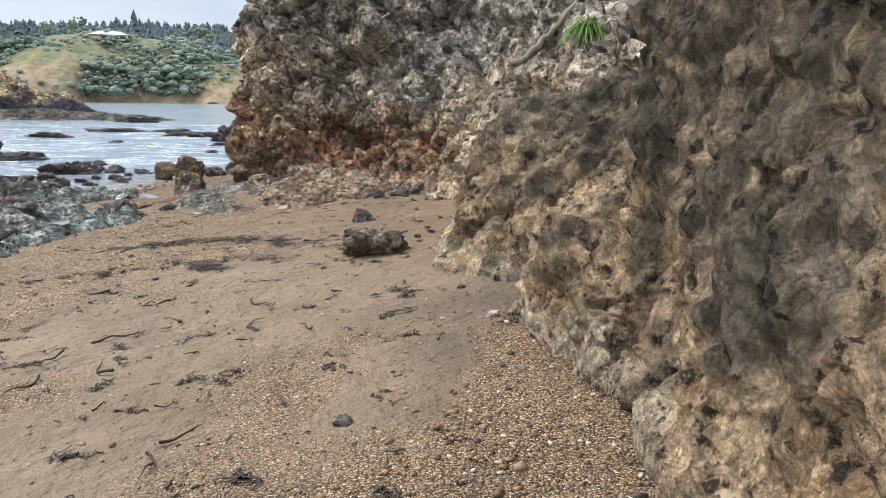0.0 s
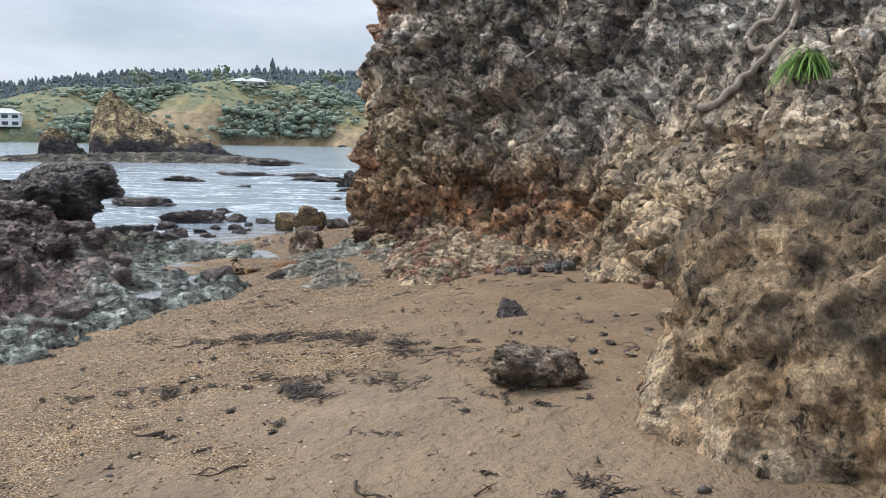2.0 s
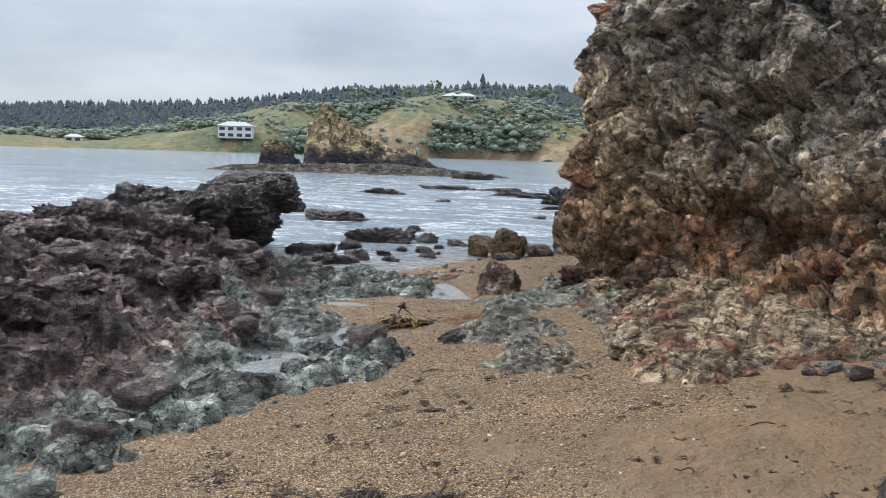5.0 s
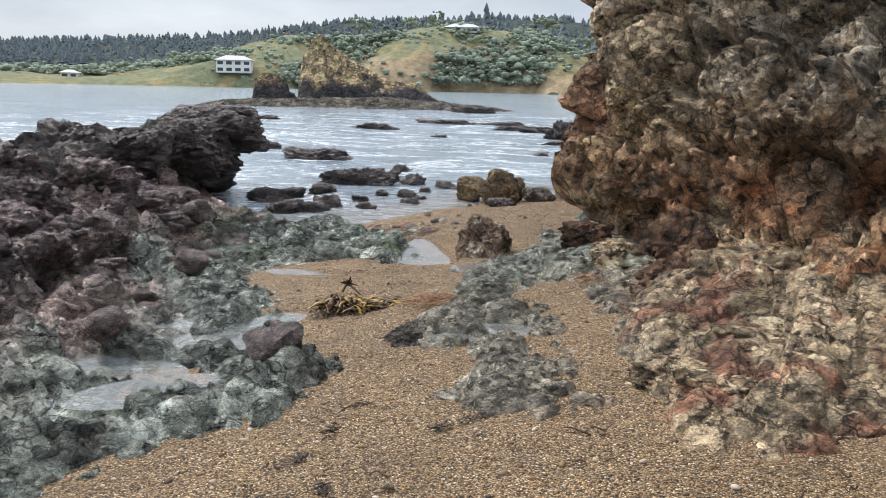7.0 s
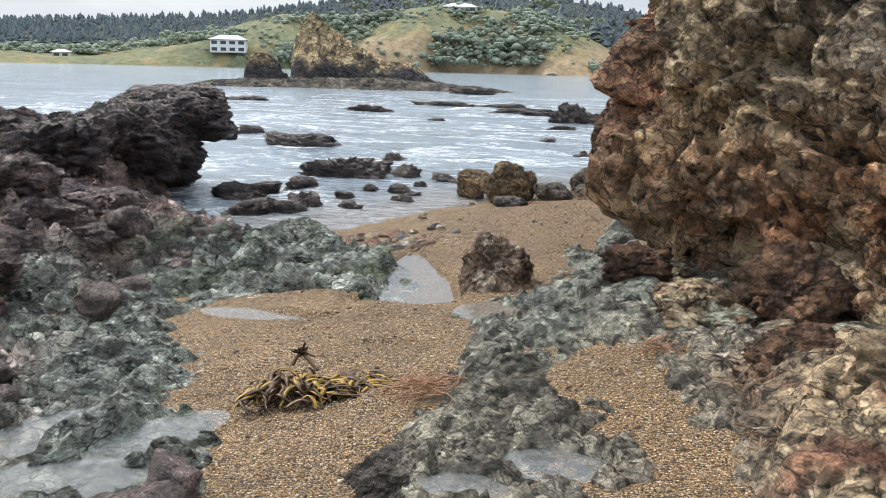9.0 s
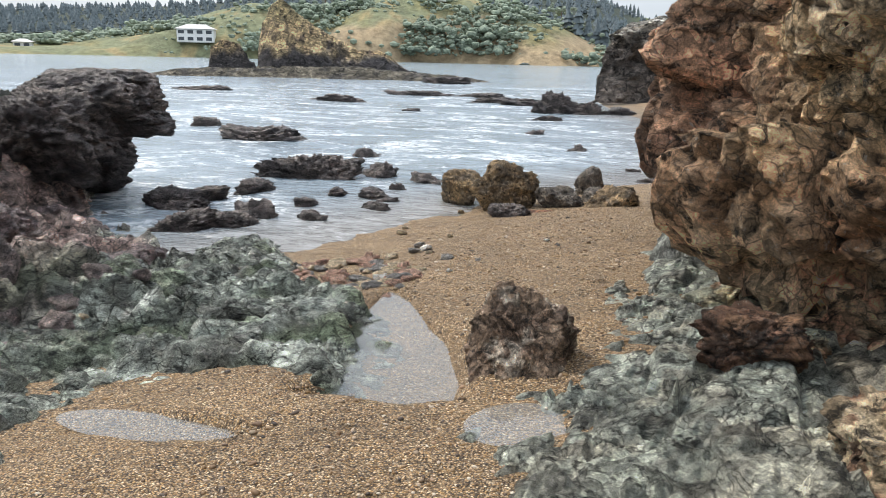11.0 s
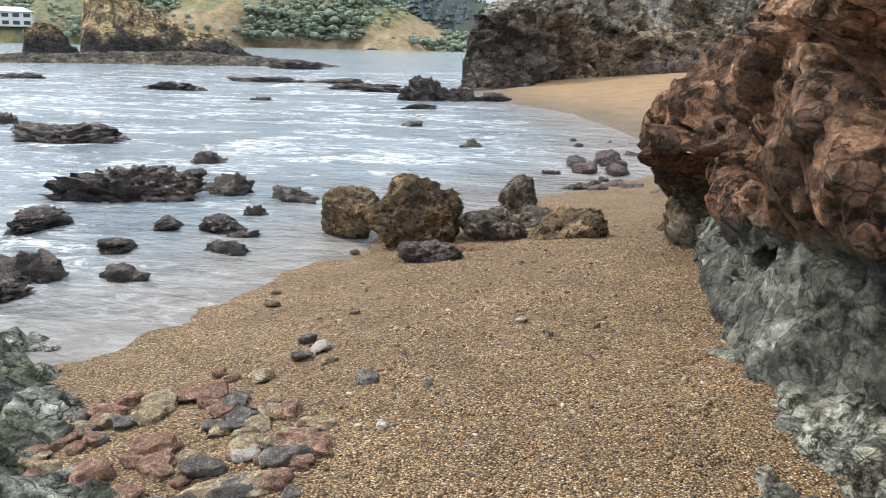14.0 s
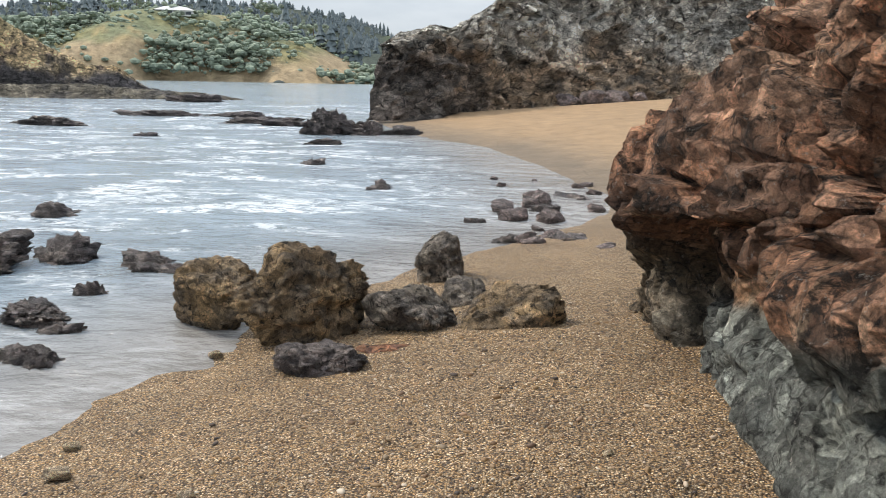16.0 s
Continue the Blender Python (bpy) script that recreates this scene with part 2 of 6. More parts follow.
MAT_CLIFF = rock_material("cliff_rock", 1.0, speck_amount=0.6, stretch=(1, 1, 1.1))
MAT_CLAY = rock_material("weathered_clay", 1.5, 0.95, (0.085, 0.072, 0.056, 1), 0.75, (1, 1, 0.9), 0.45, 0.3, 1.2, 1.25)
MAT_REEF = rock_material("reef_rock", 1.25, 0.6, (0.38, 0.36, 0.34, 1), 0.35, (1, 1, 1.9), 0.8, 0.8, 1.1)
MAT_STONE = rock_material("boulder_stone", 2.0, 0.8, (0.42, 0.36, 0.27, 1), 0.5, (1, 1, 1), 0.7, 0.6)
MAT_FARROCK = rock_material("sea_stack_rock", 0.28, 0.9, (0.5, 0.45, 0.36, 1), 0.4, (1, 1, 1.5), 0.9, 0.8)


def sand_material():
    """Fine sand passing into golden shell gravel; the mesh tells how coarse it is (wet holds it)."""
    m, nt, bsdf, link = base_material("beach_sand")
    tc = nt.nodes.new("ShaderNodeTexCoord")
    vec = tc.outputs["Object"]
    at = nt.nodes.new("ShaderNodeAttribute")
    at.attribute_name = "col"
    gr = nt.nodes.new("ShaderNodeAttribute")
    gr.attribute_name = "wet"
    vor = nt.nodes.new("ShaderNodeTexVoronoi")
    vor.inputs["Scale"].default_value = 105
    link(vec, vor.inputs["Vector"])
    vsep = nt.nodes.new("ShaderNodeSeparateColor")
    link(vor.outputs["Color"], vsep.inputs["Color"])
    ramp = nt.nodes.new("ShaderNodeValToRGB")
    e = ramp.color_ramp.elements
    e[0].position, e[0].color = 0.0, (0.035, 0.026, 0.02, 1)
    e[1].position, e[1].color = 1.0, (0.66, 0.54, 0.38, 1)
    for pos, c in ((0.22, (0.12, 0.072, 0.036, 1)), (0.5, (0.36, 0.215, 0.09, 1)), (0.72, (0.26, 0.19, 0.12, 1)), (0.9, (0.44, 0.31, 0.18, 1))):
        k = ramp.color_ramp.elements.new(pos)
        k.color = c
    link(vsep.outputs["Red"], ramp.inputs["Fac"])
    big = add_noise(nt, link, vec, 1.6, 7, 0.68, 0.3, 0.7, (0.74, 1.22))
    fine = add_noise(nt, link, vec, 150, 3, 0.7, 0.3, 0.7, (0.62, 1.38))
    mul = nt.nodes.new("ShaderNodeMath")
    mul.operation = "MULTIPLY"
    link(big, mul.inputs[0]), link(fine, mul.inputs[1])
    sc = nt.nodes.new("ShaderNodeVectorMath")
    sc.operation = "SCALE"
    link(at.outputs["Color"], sc.inputs[0]), link(mul.outputs[0], sc.inputs["Scale"])
    fac = nt.nodes.new("ShaderNodeMath")
    fac.operation = "MULTIPLY"
    fac.inputs[1].default_value = 0.92
    link(gr.outputs["Fac"], fac.inputs[0])
    # shade between grains put into the colour: bright middles, dark edges
    gap_shade = ranged(nt, link, vor.outputs["Distance"], 0.38, 0.64, 1.65, 0.5)
    grains = nt.nodes.new("ShaderNodeVectorMath")
    grains.operation = "SCALE"
    link(ramp.outputs["Color"], grains.inputs[0]), link(math_node(nt, link, "MULTIPLY", gap_shade, big), grains.inputs["Scale"])
    col = mix_rgb(nt, link, sc.outputs["Vector"], grains.outputs["Vector"], fac.outputs[0])
    link(col, bsdf.inputs["Base Color"])
    bsdf.inputs["Roughness"].default_value = 0.75
    inv = nt.nodes.new("ShaderNodeMath")
    inv.operation = "MULTIPLY_ADD"
    inv.inputs[1].default_value, inv.inputs[2].default_value = -1.0, 1.0
    link(vor.outputs["Distance"], inv.inputs[0])
    h = nt.nodes.new("ShaderNodeMath")
    h.operation = "MULTIPLY"
    link(inv.outputs[0], h.inputs[0]), link(gr.outputs["Fac"], h.inputs[1])
    dents = add_noise(nt, link, vec, 9, 4, 0.6, 0.3, 0.7)
    bump_chain(nt, link, bsdf, [(dents, 0.9, 0.04), (h.outputs[0], 1.0, 0.012), (fine, 0.5, 0.004)])
    return m


MAT_SAND = sand_material()


def sea_material(name, foam_lo, foam_hi):
    """Shallow choppy sea under a grey sky, streaked with foam."""
    m, nt, bsdf, link = base_material(name)
    tc = nt.nodes.new("ShaderNodeTexCoord")
    mp = nt.nodes.new("ShaderNodeMapping")
    mp.inputs["Rotation"].default_value = (0, 0, radians(25))
    mp.inputs["Scale"].default_value = (0.55, 1.0, 1.0)
    link(tc.outputs["Object"], mp.inputs["Vector"])
    vec = mp.outputs["Vector"]
    at = nt.nodes.new("ShaderNodeAttribute")
    at.attribute_name = "wet"
    streak = add_noise(nt, link, vec, 0.6, 9, 0.70, foam_lo, foam_hi, twist=0.9)
    web = add_noise(nt, link, vec, 4.5, 8, 0.78, 0.45, 0.60, twist=0.8)
    mul = nt.nodes.new("ShaderNodeMath")
    mul.operation = "MULTIPLY"
    link(streak, mul.inputs[0]), link(web, mul.inputs[1])
    mul2 = nt.nodes.new("ShaderNodeMath")
    mul2.operation = "MULTIPLY"
    mul2.use_clamp = True
    link(mul.outputs[0], mul2.inputs[0]), link(at.outputs["Fac"], mul2.inputs[1])
    tone = add_noise(nt, link, vec, 0.25, 4, 0.6, 0.3, 0.7)
    wcol = nt.nodes.new("ShaderNodeAttribute")
    wcol.attribute_name = "col"
    wsc = nt.nodes.new("ShaderNodeVectorMath")
    wsc.operation = "SCALE"
    link(wcol.outputs["Color"], wsc.inputs[0])
    link(ranged(nt, link, tone, 0, 1, 0.75, 1.3), wsc.inputs["Scale"])
    water = wsc.outputs["Vector"]
    col = mix_rgb(nt, link, water, (0.82, 0.85, 0.87, 1), mul2.outputs[0])
    link(col, bsdf.inputs["Base Color"])
    rr = nt.nodes.new("ShaderNodeMapRange")
    rr.inputs["To Min"].default_value, rr.inputs["To Max"].default_value = 0.12, 0.7
    link(mul2.outputs[0], rr.inputs["Value"])
    link(rr.outputs["Result"], bsdf.inputs["Roughness"])
    bsdf.inputs["IOR"].default_value = 1.33
    chop = add_noise(nt, link, vec, 5.0, 5, 0.6, 0.2, 0.8)
    swell = add_noise(nt, link, vec, 1.2, 4, 0.55, 0.2, 0.8)
    bump_chain(nt, link, bsdf, [(swell, 0.5, 0.25), (chop, 0.5, 0.08)])
    return m


MAT_SEA = sea_material("sea_water", 0.47, 0.62)


def pool_material():
    m, nt, bsdf, link = base_material("pool_water")
    tc = nt.nodes.new("ShaderNodeTexCoord")
    bsdf.inputs["Base Color"].default_value = (0.6, 0.63, 0.63, 1)
    bsdf.inputs["Transmission Weight"].default_value = 0.8
    bsdf.inputs["IOR"].default_value = 1.33
    bsdf.inputs["Roughness"].default_value = 0.03
    r = add_noise(nt, link, tc.outputs["Object"], 9, 3, 0.5, 0.2, 0.8)
    bump_chain(nt, link, bsdf, [(r, 0.10, 0.01)])
    return m


MAT_POOL = pool_material()


def plain_material(name, colour, rough=0.8, var=0.3, scale=20.0, bump=0.3, dist=0.01):
    m, nt, bsdf, link = base_material(name)
    tc = nt.nodes.new("ShaderNodeTexCoord")
    info = nt.nodes.new("ShaderNodeObjectInfo")
    geo = nt.nodes.new("ShaderNodeNewGeometry")
    add = nt.nodes.new("ShaderNodeMath")
    add.operation = "ADD"
    link(info.outputs["Random"], add.inputs[0]), link(geo.outputs["Random Per Island"], add.inputs[1])
    isl = nt.nodes.new("ShaderNodeMapRange")
    isl.inputs["From Max"].default_value = 2.0
    isl.inputs["To Min"].default_value, isl.inputs["To Max"].default_value = 1 - 1.6 * var, 1 + 1.6 * var
    link(add.outputs[0], isl.inputs["Value"])
    a = add_noise(nt, link, tc.outputs["Object"], scale, 5, 0.65, 0.3, 0.7, (1 - var, 1 + var))
    mul = nt.nodes.new("ShaderNodeMath")
    mul.operation = "MULTIPLY"
    link(a, mul.inputs[0]), link(isl.outputs["Result"], mul.inputs[1])
    sc = nt.nodes.new("ShaderNodeVectorMath")
    sc.operation = "SCALE"
    sc.inputs[0].default_value = colour
    link(mul.outputs[0], sc.inputs["Scale"])
    link(sc.outputs["Vector"], bsdf.inputs["Base Color"])
    bsdf.inputs["Roughness"].default_value = rough
    bump_chain(nt, link, bsdf, [(a, bump, dist)])
    return m


def land_material(name, scale, dist):
    m, nt, bsdf, link = base_material(name)
    at = nt.nodes.new("ShaderNodeAttribute")
    at.attribute_name = "col"
    tc = nt.nodes.new("ShaderNodeTexCoord")
    n = add_noise(nt, link, tc.outputs["Object"], scale, 6, 0.7, 0.3, 0.7, (0.6, 1.4))
    sc = nt.nodes.new("ShaderNodeVectorMath")
    sc.operation = "SCALE"
    link(at.outputs["Color"], sc.inputs[0]), link(n, sc.inputs["Scale"])
    link(sc.outputs["Vector"], bsdf.inputs["Base Color"])
    bsdf.inputs["Roughness"].default_value = 0.95
    bump_chain(nt, link, bsdf, [(n, 0.8, dist)])
    return m


MAT_LAND = land_material("far_grassland", 0.35, 0.8)
MAT_TURF = land_material("rough_turf", 6.0, 0.08)


# ---- the lie of the land ----
SHORE_Y = [20, 26, 30, 34, 43, 46, 58, 70, 140, 400]
SHORE_X = [-9.0, -5.2, -3.8, -4.0, -5.9, -8.6, -11.5, -5.0, 40, 150]
POOL = [(-6.42, 18.55), (-6.25, 17.6), (-6.15, 17.0), (-5.95, 16.62), (-5.97, 16.40), (-5.57, 16.38), (-5.15, 16.48), (-5.30, 16.96), (-5.58, 17.5), (-5.93, 17.97), (-6.2, 18.36)]


def pool_edge(x, y):
    """Distance inside the tide pool's outline (negative outside)."""
    d = np.full(x.shape, -1.0)
    k = (np.abs(x + 5.8) < 1.3) & (np.abs(y - 17.4) < 1.9)
    if k.any():
        d[k] = inside(POOL, x[k], y[k]) + 0.03 * np.sin(9 * x[k] + 5 * y[k])
    return d


def beach(x, y):
    """Height of sand, gravel and sea bed."""
    near = 0.046 + 0.1059 * x + 0.0233 * y - 0.00123 * y * y
    slope = SEA + 0.085 * (x - np.interp(y, SHORE_Y, SHORE_X))
    w = smooth(24, 31, y)
    z = near * (1 - w) + slope * w
    z = np.where(z < SEA, SEA + (z - SEA) * 1.4, z)
    z = np.where(y > 80, np.minimum(z, SEA - 0.4), z)
    z = np.clip(z, -3.5, 1.2)
    d = pool_edge(x, y)
    return z + (np.minimum(z, -0.74) - z) * smooth(-0.14, 0.08, d)


def zground(x, y):
    return float(beach(np.array([x], float), np.array([y], float))[0])


PUDDLES = [(-6.45, 15.74, 0.5, 0.15, 0.1, -0.015), (-6.62, 14.35, 0.3, 0.16, 0.9, 0.02), (-5.45, 13.35, 0.34, 0.15, 1.2, 0.065), (-6.1, 13.2, 0.42, 0.17, 1.3, 0.07), (-5.45, 12.85, 0.4, 0.18, 0.4, 0.065),
           (-5.9, 9.9, 0.34, 0.18, 0.4, 0.06), (-5.15, 11.75, 0.4, 0.2, 0.9, 0.085), (-5.75, 12.1, 0.45, 0.22, 0.2, 0.085), (-6.6, 10.9, 0.42, 0.22, 1.0, 0.06), (-3.55, 13.58, 0.24, 0.15, 0.2, 0.02), (-3.83, 13.3, 0.18, 0.11, 0.2, 0.02), (-4.72, 16.12, 0.24, 0.19, 0.9, -0.01)]
PUDDLES = [(cx, cy, a, b, turn, zground(cx, cy) + up) for cx, cy, a, b, turn, up in PUDDLES]


def basin(x, y, h):
    """Hollows that hold thin water."""
    for cx, cy, a, b, turn, z in PUDDLES:
        c, s = math.cos(turn), math.sin(turn)
        u, v = (x - cx) * c + (y - cy) * s, (y - cy) * c - (x - cx) * s
        w = smooth(1.2, 0.75, np.hypot(u / a, v / b) + 0.3 * fbm(np.stack([x, y, 0 * x], -1).reshape(-1, 3) * 6, 2).reshape(x.shape))
        h = h + (np.minimum(h, z - 0.03) - h) * w
    return h


def dry(x, y):
    """True where no puddle stands."""
    return np.all([np.hypot(x - cx, y - cy) > 0.9 * a for cx, cy, a, b, turn, z in PUDDLES], axis=0)


def graded(lo, hi, fine_lo, fine_hi, step, grow=1.18):
    """Coordinates with an even fine stretch and cells that widen outwards."""
    mid = list(np.arange(fine_lo, fine_hi + 1e-6, step))
    s, v = step, mid[-1]
    while v < hi:
        s *= grow
        v = min(v + s, hi)
        mid.append(v)
    s, v = step, mid[0]
    while v > lo:
        s *= grow
        v = max(v - s, lo)
        mid.insert(0, v)
    return np.array(mid)


def build_ground():
    xs, ys = graded(-3000, 3000, -8.8, 1.6, 0.05), graded(-60, 3000, 2.0, 24.5, 0.05)
    X, Y = [a.ravel() for a in np.meshgrid(xs, ys, indexing="ij")]
    P = np.stack([X, Y, 0 * X], 1)
    near = smooth(60, 20, np.hypot(X, Y - 12))
    z = beach(X, Y) + near * (0.03 * fbm(P * 0.7, 3) + 0.022 * fbm(P * 3.1 + 9, 3))
    # small dents, footmarks and gravel hummocks
    d1, d2, val = cells(P * 2.6)
    z -= near * 0.02 * smooth(0.32, 0.1, d1) * (val > 0.45)
    z = basin(X, Y, z)
    gravel = np.clip(smooth(-0.25, 0.25, fbm(P * 0.55 + 4, 3) + 0.55 * smooth(11.5, 15, Y) * smooth(-2.2, -3.2, X)
                            + 0.6 * smooth(-2.0, -3.6, X) + 0.5 * smooth(15.5, 18.0, Y) - 0.15 + 0.4 * smooth(6.5, 8.5, Y) * smooth(-0.6, -1.8, X) + 0.7 * smooth(0.0, 0.5, X) * smooth(5.6, 4.4, Y) - 0.5 * smooth(-2.2, -1.0, X) * smooth(4.4, 6, Y)), 0, 1)
    gravel *= smooth(33, 26, Y)
    bank = smooth(-0.3, 0.3, X) * smooth(6.2, 5.2, Y)
    col = np.tile(np.array([0.235, 0.168, 0.104]), (len(X), 1))
    col = mixc(col, (0.20, 0.128, 0.066), smooth(5.5, 9.0, Y + 0.8 * X + 2.0 * fbm(P * 0.8 + 70, 3)) * 0.8 * smooth(26, 22, Y))
    col = mixc(col, (0.165, 0.112, 0.066), 0.6 * smooth(0.0, 0.5, fbm(P * 0.9 + 40, 4)))
    col = mixc(col, (0.12, 0.082, 0.05), bank * 0.8)
    damp = smooth(SEA + 0.22, SEA + 0.02, z)
    col = mixc(col, (0.15, 0.115, 0.08), damp * 0.7)
    col = mixc(col, (0.33, 0.215, 0.115), smooth(27, 32, Y) * smooth(SEA + 0.05, SEA + 0.3, z))
    V = np.stack([X, Y, z], 1)
    me = mesh_from("ground", V, grid_faces(len(xs), len(ys)), MAT_SAND, col, gravel)
    tagged(new("ground", me), "tan beach sand grading into golden shell gravel", "beach", kind="structure")


build_ground()


def build_sea():
    xs, ys = graded(-3000, 2500, -34, 6, 0.22, 1.14), graded(-40, 3000, 14, 62, 0.22, 1.14)
    X, Y = [a.ravel() for a in np.meshgrid(xs, ys, indexing="ij")]
    P = np.stack([X * 0.6 + Y * 0.25, Y - X * 0.3, 0 * X], 1)
    near = smooth(260, 30, np.hypot(X, Y))
    z = SEA + near * (0.10 * fbm(P * 0.16, 2) + 0.05 * fbm(P * 0.8 + 5, 3)) * smooth(0.0, 1.2, SEA - beach(X, Y) + 0.3)
    foam = smooth(95, 40, Y) * smooth(-55, -25, X) * 1.1 + 0.12
    foam = foam + 0.15 * smooth(0.35, 0.02, SEA - beach(X, Y))
    V = np.stack([X, Y, z], 1)
    depth = SEA - beach(X, Y)
    foam = foam * (0.2 + 0.8 * smooth(0.1, 0.6, depth))
    col = np.tile(np.array([0.23, 0.285, 0.33]), (len(X), 1))
    # water colour pales between 90 and 300 m out
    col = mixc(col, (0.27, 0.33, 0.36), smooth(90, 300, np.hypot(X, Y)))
    col = mixc(col, (0.27, 0.25, 0.23), smooth(0.45, 0.0, depth) * smooth(60, 40, Y) * 0.85)
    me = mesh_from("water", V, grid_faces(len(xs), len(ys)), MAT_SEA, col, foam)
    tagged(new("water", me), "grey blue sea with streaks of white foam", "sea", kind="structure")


build_sea()


# ---- cliffs ----
def cliff_sheet(pairs, height, step, bulge, seed, rough):
    """A rock face between a foot line and a line 3 m up, leaning and bulging, broken into blocks."""
    p = np.array(pairs)
    length = np.linalg.norm(np.diff(p[:, :2], axis=0), axis=1).sum()
    nu, nv = int(length / step), int((height + 0.9) / step)
    line = spline(pairs, nu)
    zs = -0.9 + (height + 0.9) * np.linspace(0, 1, nv)
    U, Z = [a.ravel() for a in np.meshgrid(np.arange(nu), zs, indexing="ij")]
    B, T = line[U, :2], line[U, 2:4]
    g = beach(B[:, 0], B[:, 1])
    w = (Z - g) / (3.0 - g)
    w = np.where(w > 1, 1 + (w - 1) * 0.55, np.maximum(w, -0.25))
    xy = B * (1 - w)[:, None] + T * w[:, None]
    tan = np.gradient(line[:, :2] + line[:, 2:4], axis=0)
    out = np.stack([-tan[:, 1], tan[:, 0]], 1)
    out /= np.linalg.norm(out, axis=1)[:, None]
    xy = xy + out[U] * bulge(xy, Z)[:, None]
    V = np.stack([xy[:, 0], xy[:, 1], Z], 1)
    N = normals_of(V, nu, nv)
    if (N[:, :2] * out[U]).sum() < 0:
        N = -N
    return V + N * rough(V)[:, None], nu, nv


MAIN = [(2.6, 8.2, 3.8, 8.8), (1.6, 9.6, 3.2, 10.3), (0.6, 10.7, 2.2, 11.8), (0.0, 11.6, 1.3, 13.2), (-0.45, 12.8, 0.2, 15.0), (-1.1, 14.0, -0.9, 16.4),
        (-1.8, 14.8, -1.8, 17.0), (-2.5, 15.5, -2.9, 17.4), (-3.3, 16.8, -3.7, 17.9), (-4.1, 18.0, -3.95, 18.7), (-4.25, 19.0, -4.1, 19.5),
        (-4.35, 20.5, -4.1, 20.5), (-4.4, 22.0, -3.75, 22.0), (-4.45, 23.5, -3.3, 23.4), (-4.5, 24.7, -2.7, 24.6), (-4.0, 25.7, -2.0, 25.4),
        (-3.0, 27.2, -2.2, 26.6), (0.0, 28.5, 0.5, 27.5), (6.0, 29.0, 6.0, 28.0)]


def grey_top(y):
    """Upper edge of the grey slab under the rust coloured face."""
    return np.clip(0.26 - 0.15 * (y - 20.0), -0.3, 0.38) - 0.25 * smooth(18.6, 17.6, y)


def main_bulge(xy, z):
    nose = smooth(15.5, 18.5, xy[:, 1])
    far = smooth(26.5, 23, xy[:, 1])
    b = nose * far * (0.14 * np.exp(-((z - 0.6) / 0.45) ** 2) - 0.22 * np.exp(-((z - grey_top(xy[:, 1])) / 0.14) ** 2) * smooth(23.0, 21.5, xy[:, 1]))
    b += 0.22 * smooth(21.5, 23.0, xy[:, 1]) * smooth(1.3, 0.3, z) * far
    b += 0.16 * nose * smooth(22.6, 21.0, xy[:, 1]) * np.exp(-((z + 0.5) / 0.3) ** 2)
    b -= 0.4 * smooth(0.42, 0.12, z) * smooth(15.6, 16.6, xy[:, 1]) * smooth(20.0, 18.8, xy[:, 1])
    return b + 0.2 * (1 - nose) * np.exp(-((z - 0.05) / 0.32) ** 2) * smooth(12, 13.5, xy[:, 1])


def main_rough(V):
    grey_foot = smooth(0.02, -0.08, V[:, 2] - grey_top(V[:, 1])) * smooth(17, 19, V[:, 1]) * smooth(22.8, 21.8, V[:, 1])
    soft = smooth(13.5, 11, V[:, 1])
    W = V + 0.12 * np.stack([fbm(V * 2.1 + k * 9, 3) for k in range(3)], 1)
    a = 0.5 * fbm(V * 0.42, 3) + 0.38 * blocky(W * (0.75, 0.75, 1.0) + 2, 0.8, 0.35, 0.09) + 0.19 * blocky(W * 1.7, 0.9, 0.5, 0.12) + 0.065 * blocky(W * 4.0 + 3, 0.9, 0.6) + 0.028 * blocky(W * 9 + 7, 1.0, 0.5, 0.2) + 0.012 * blocky(V * 17 + 1)
    a += 0.10 * ridged(V * (1.1, 1.1, 1.6), 4) - 0.05
    return a * (1 - 0.72 * grey_foot) * (1 - 0.3 * soft)


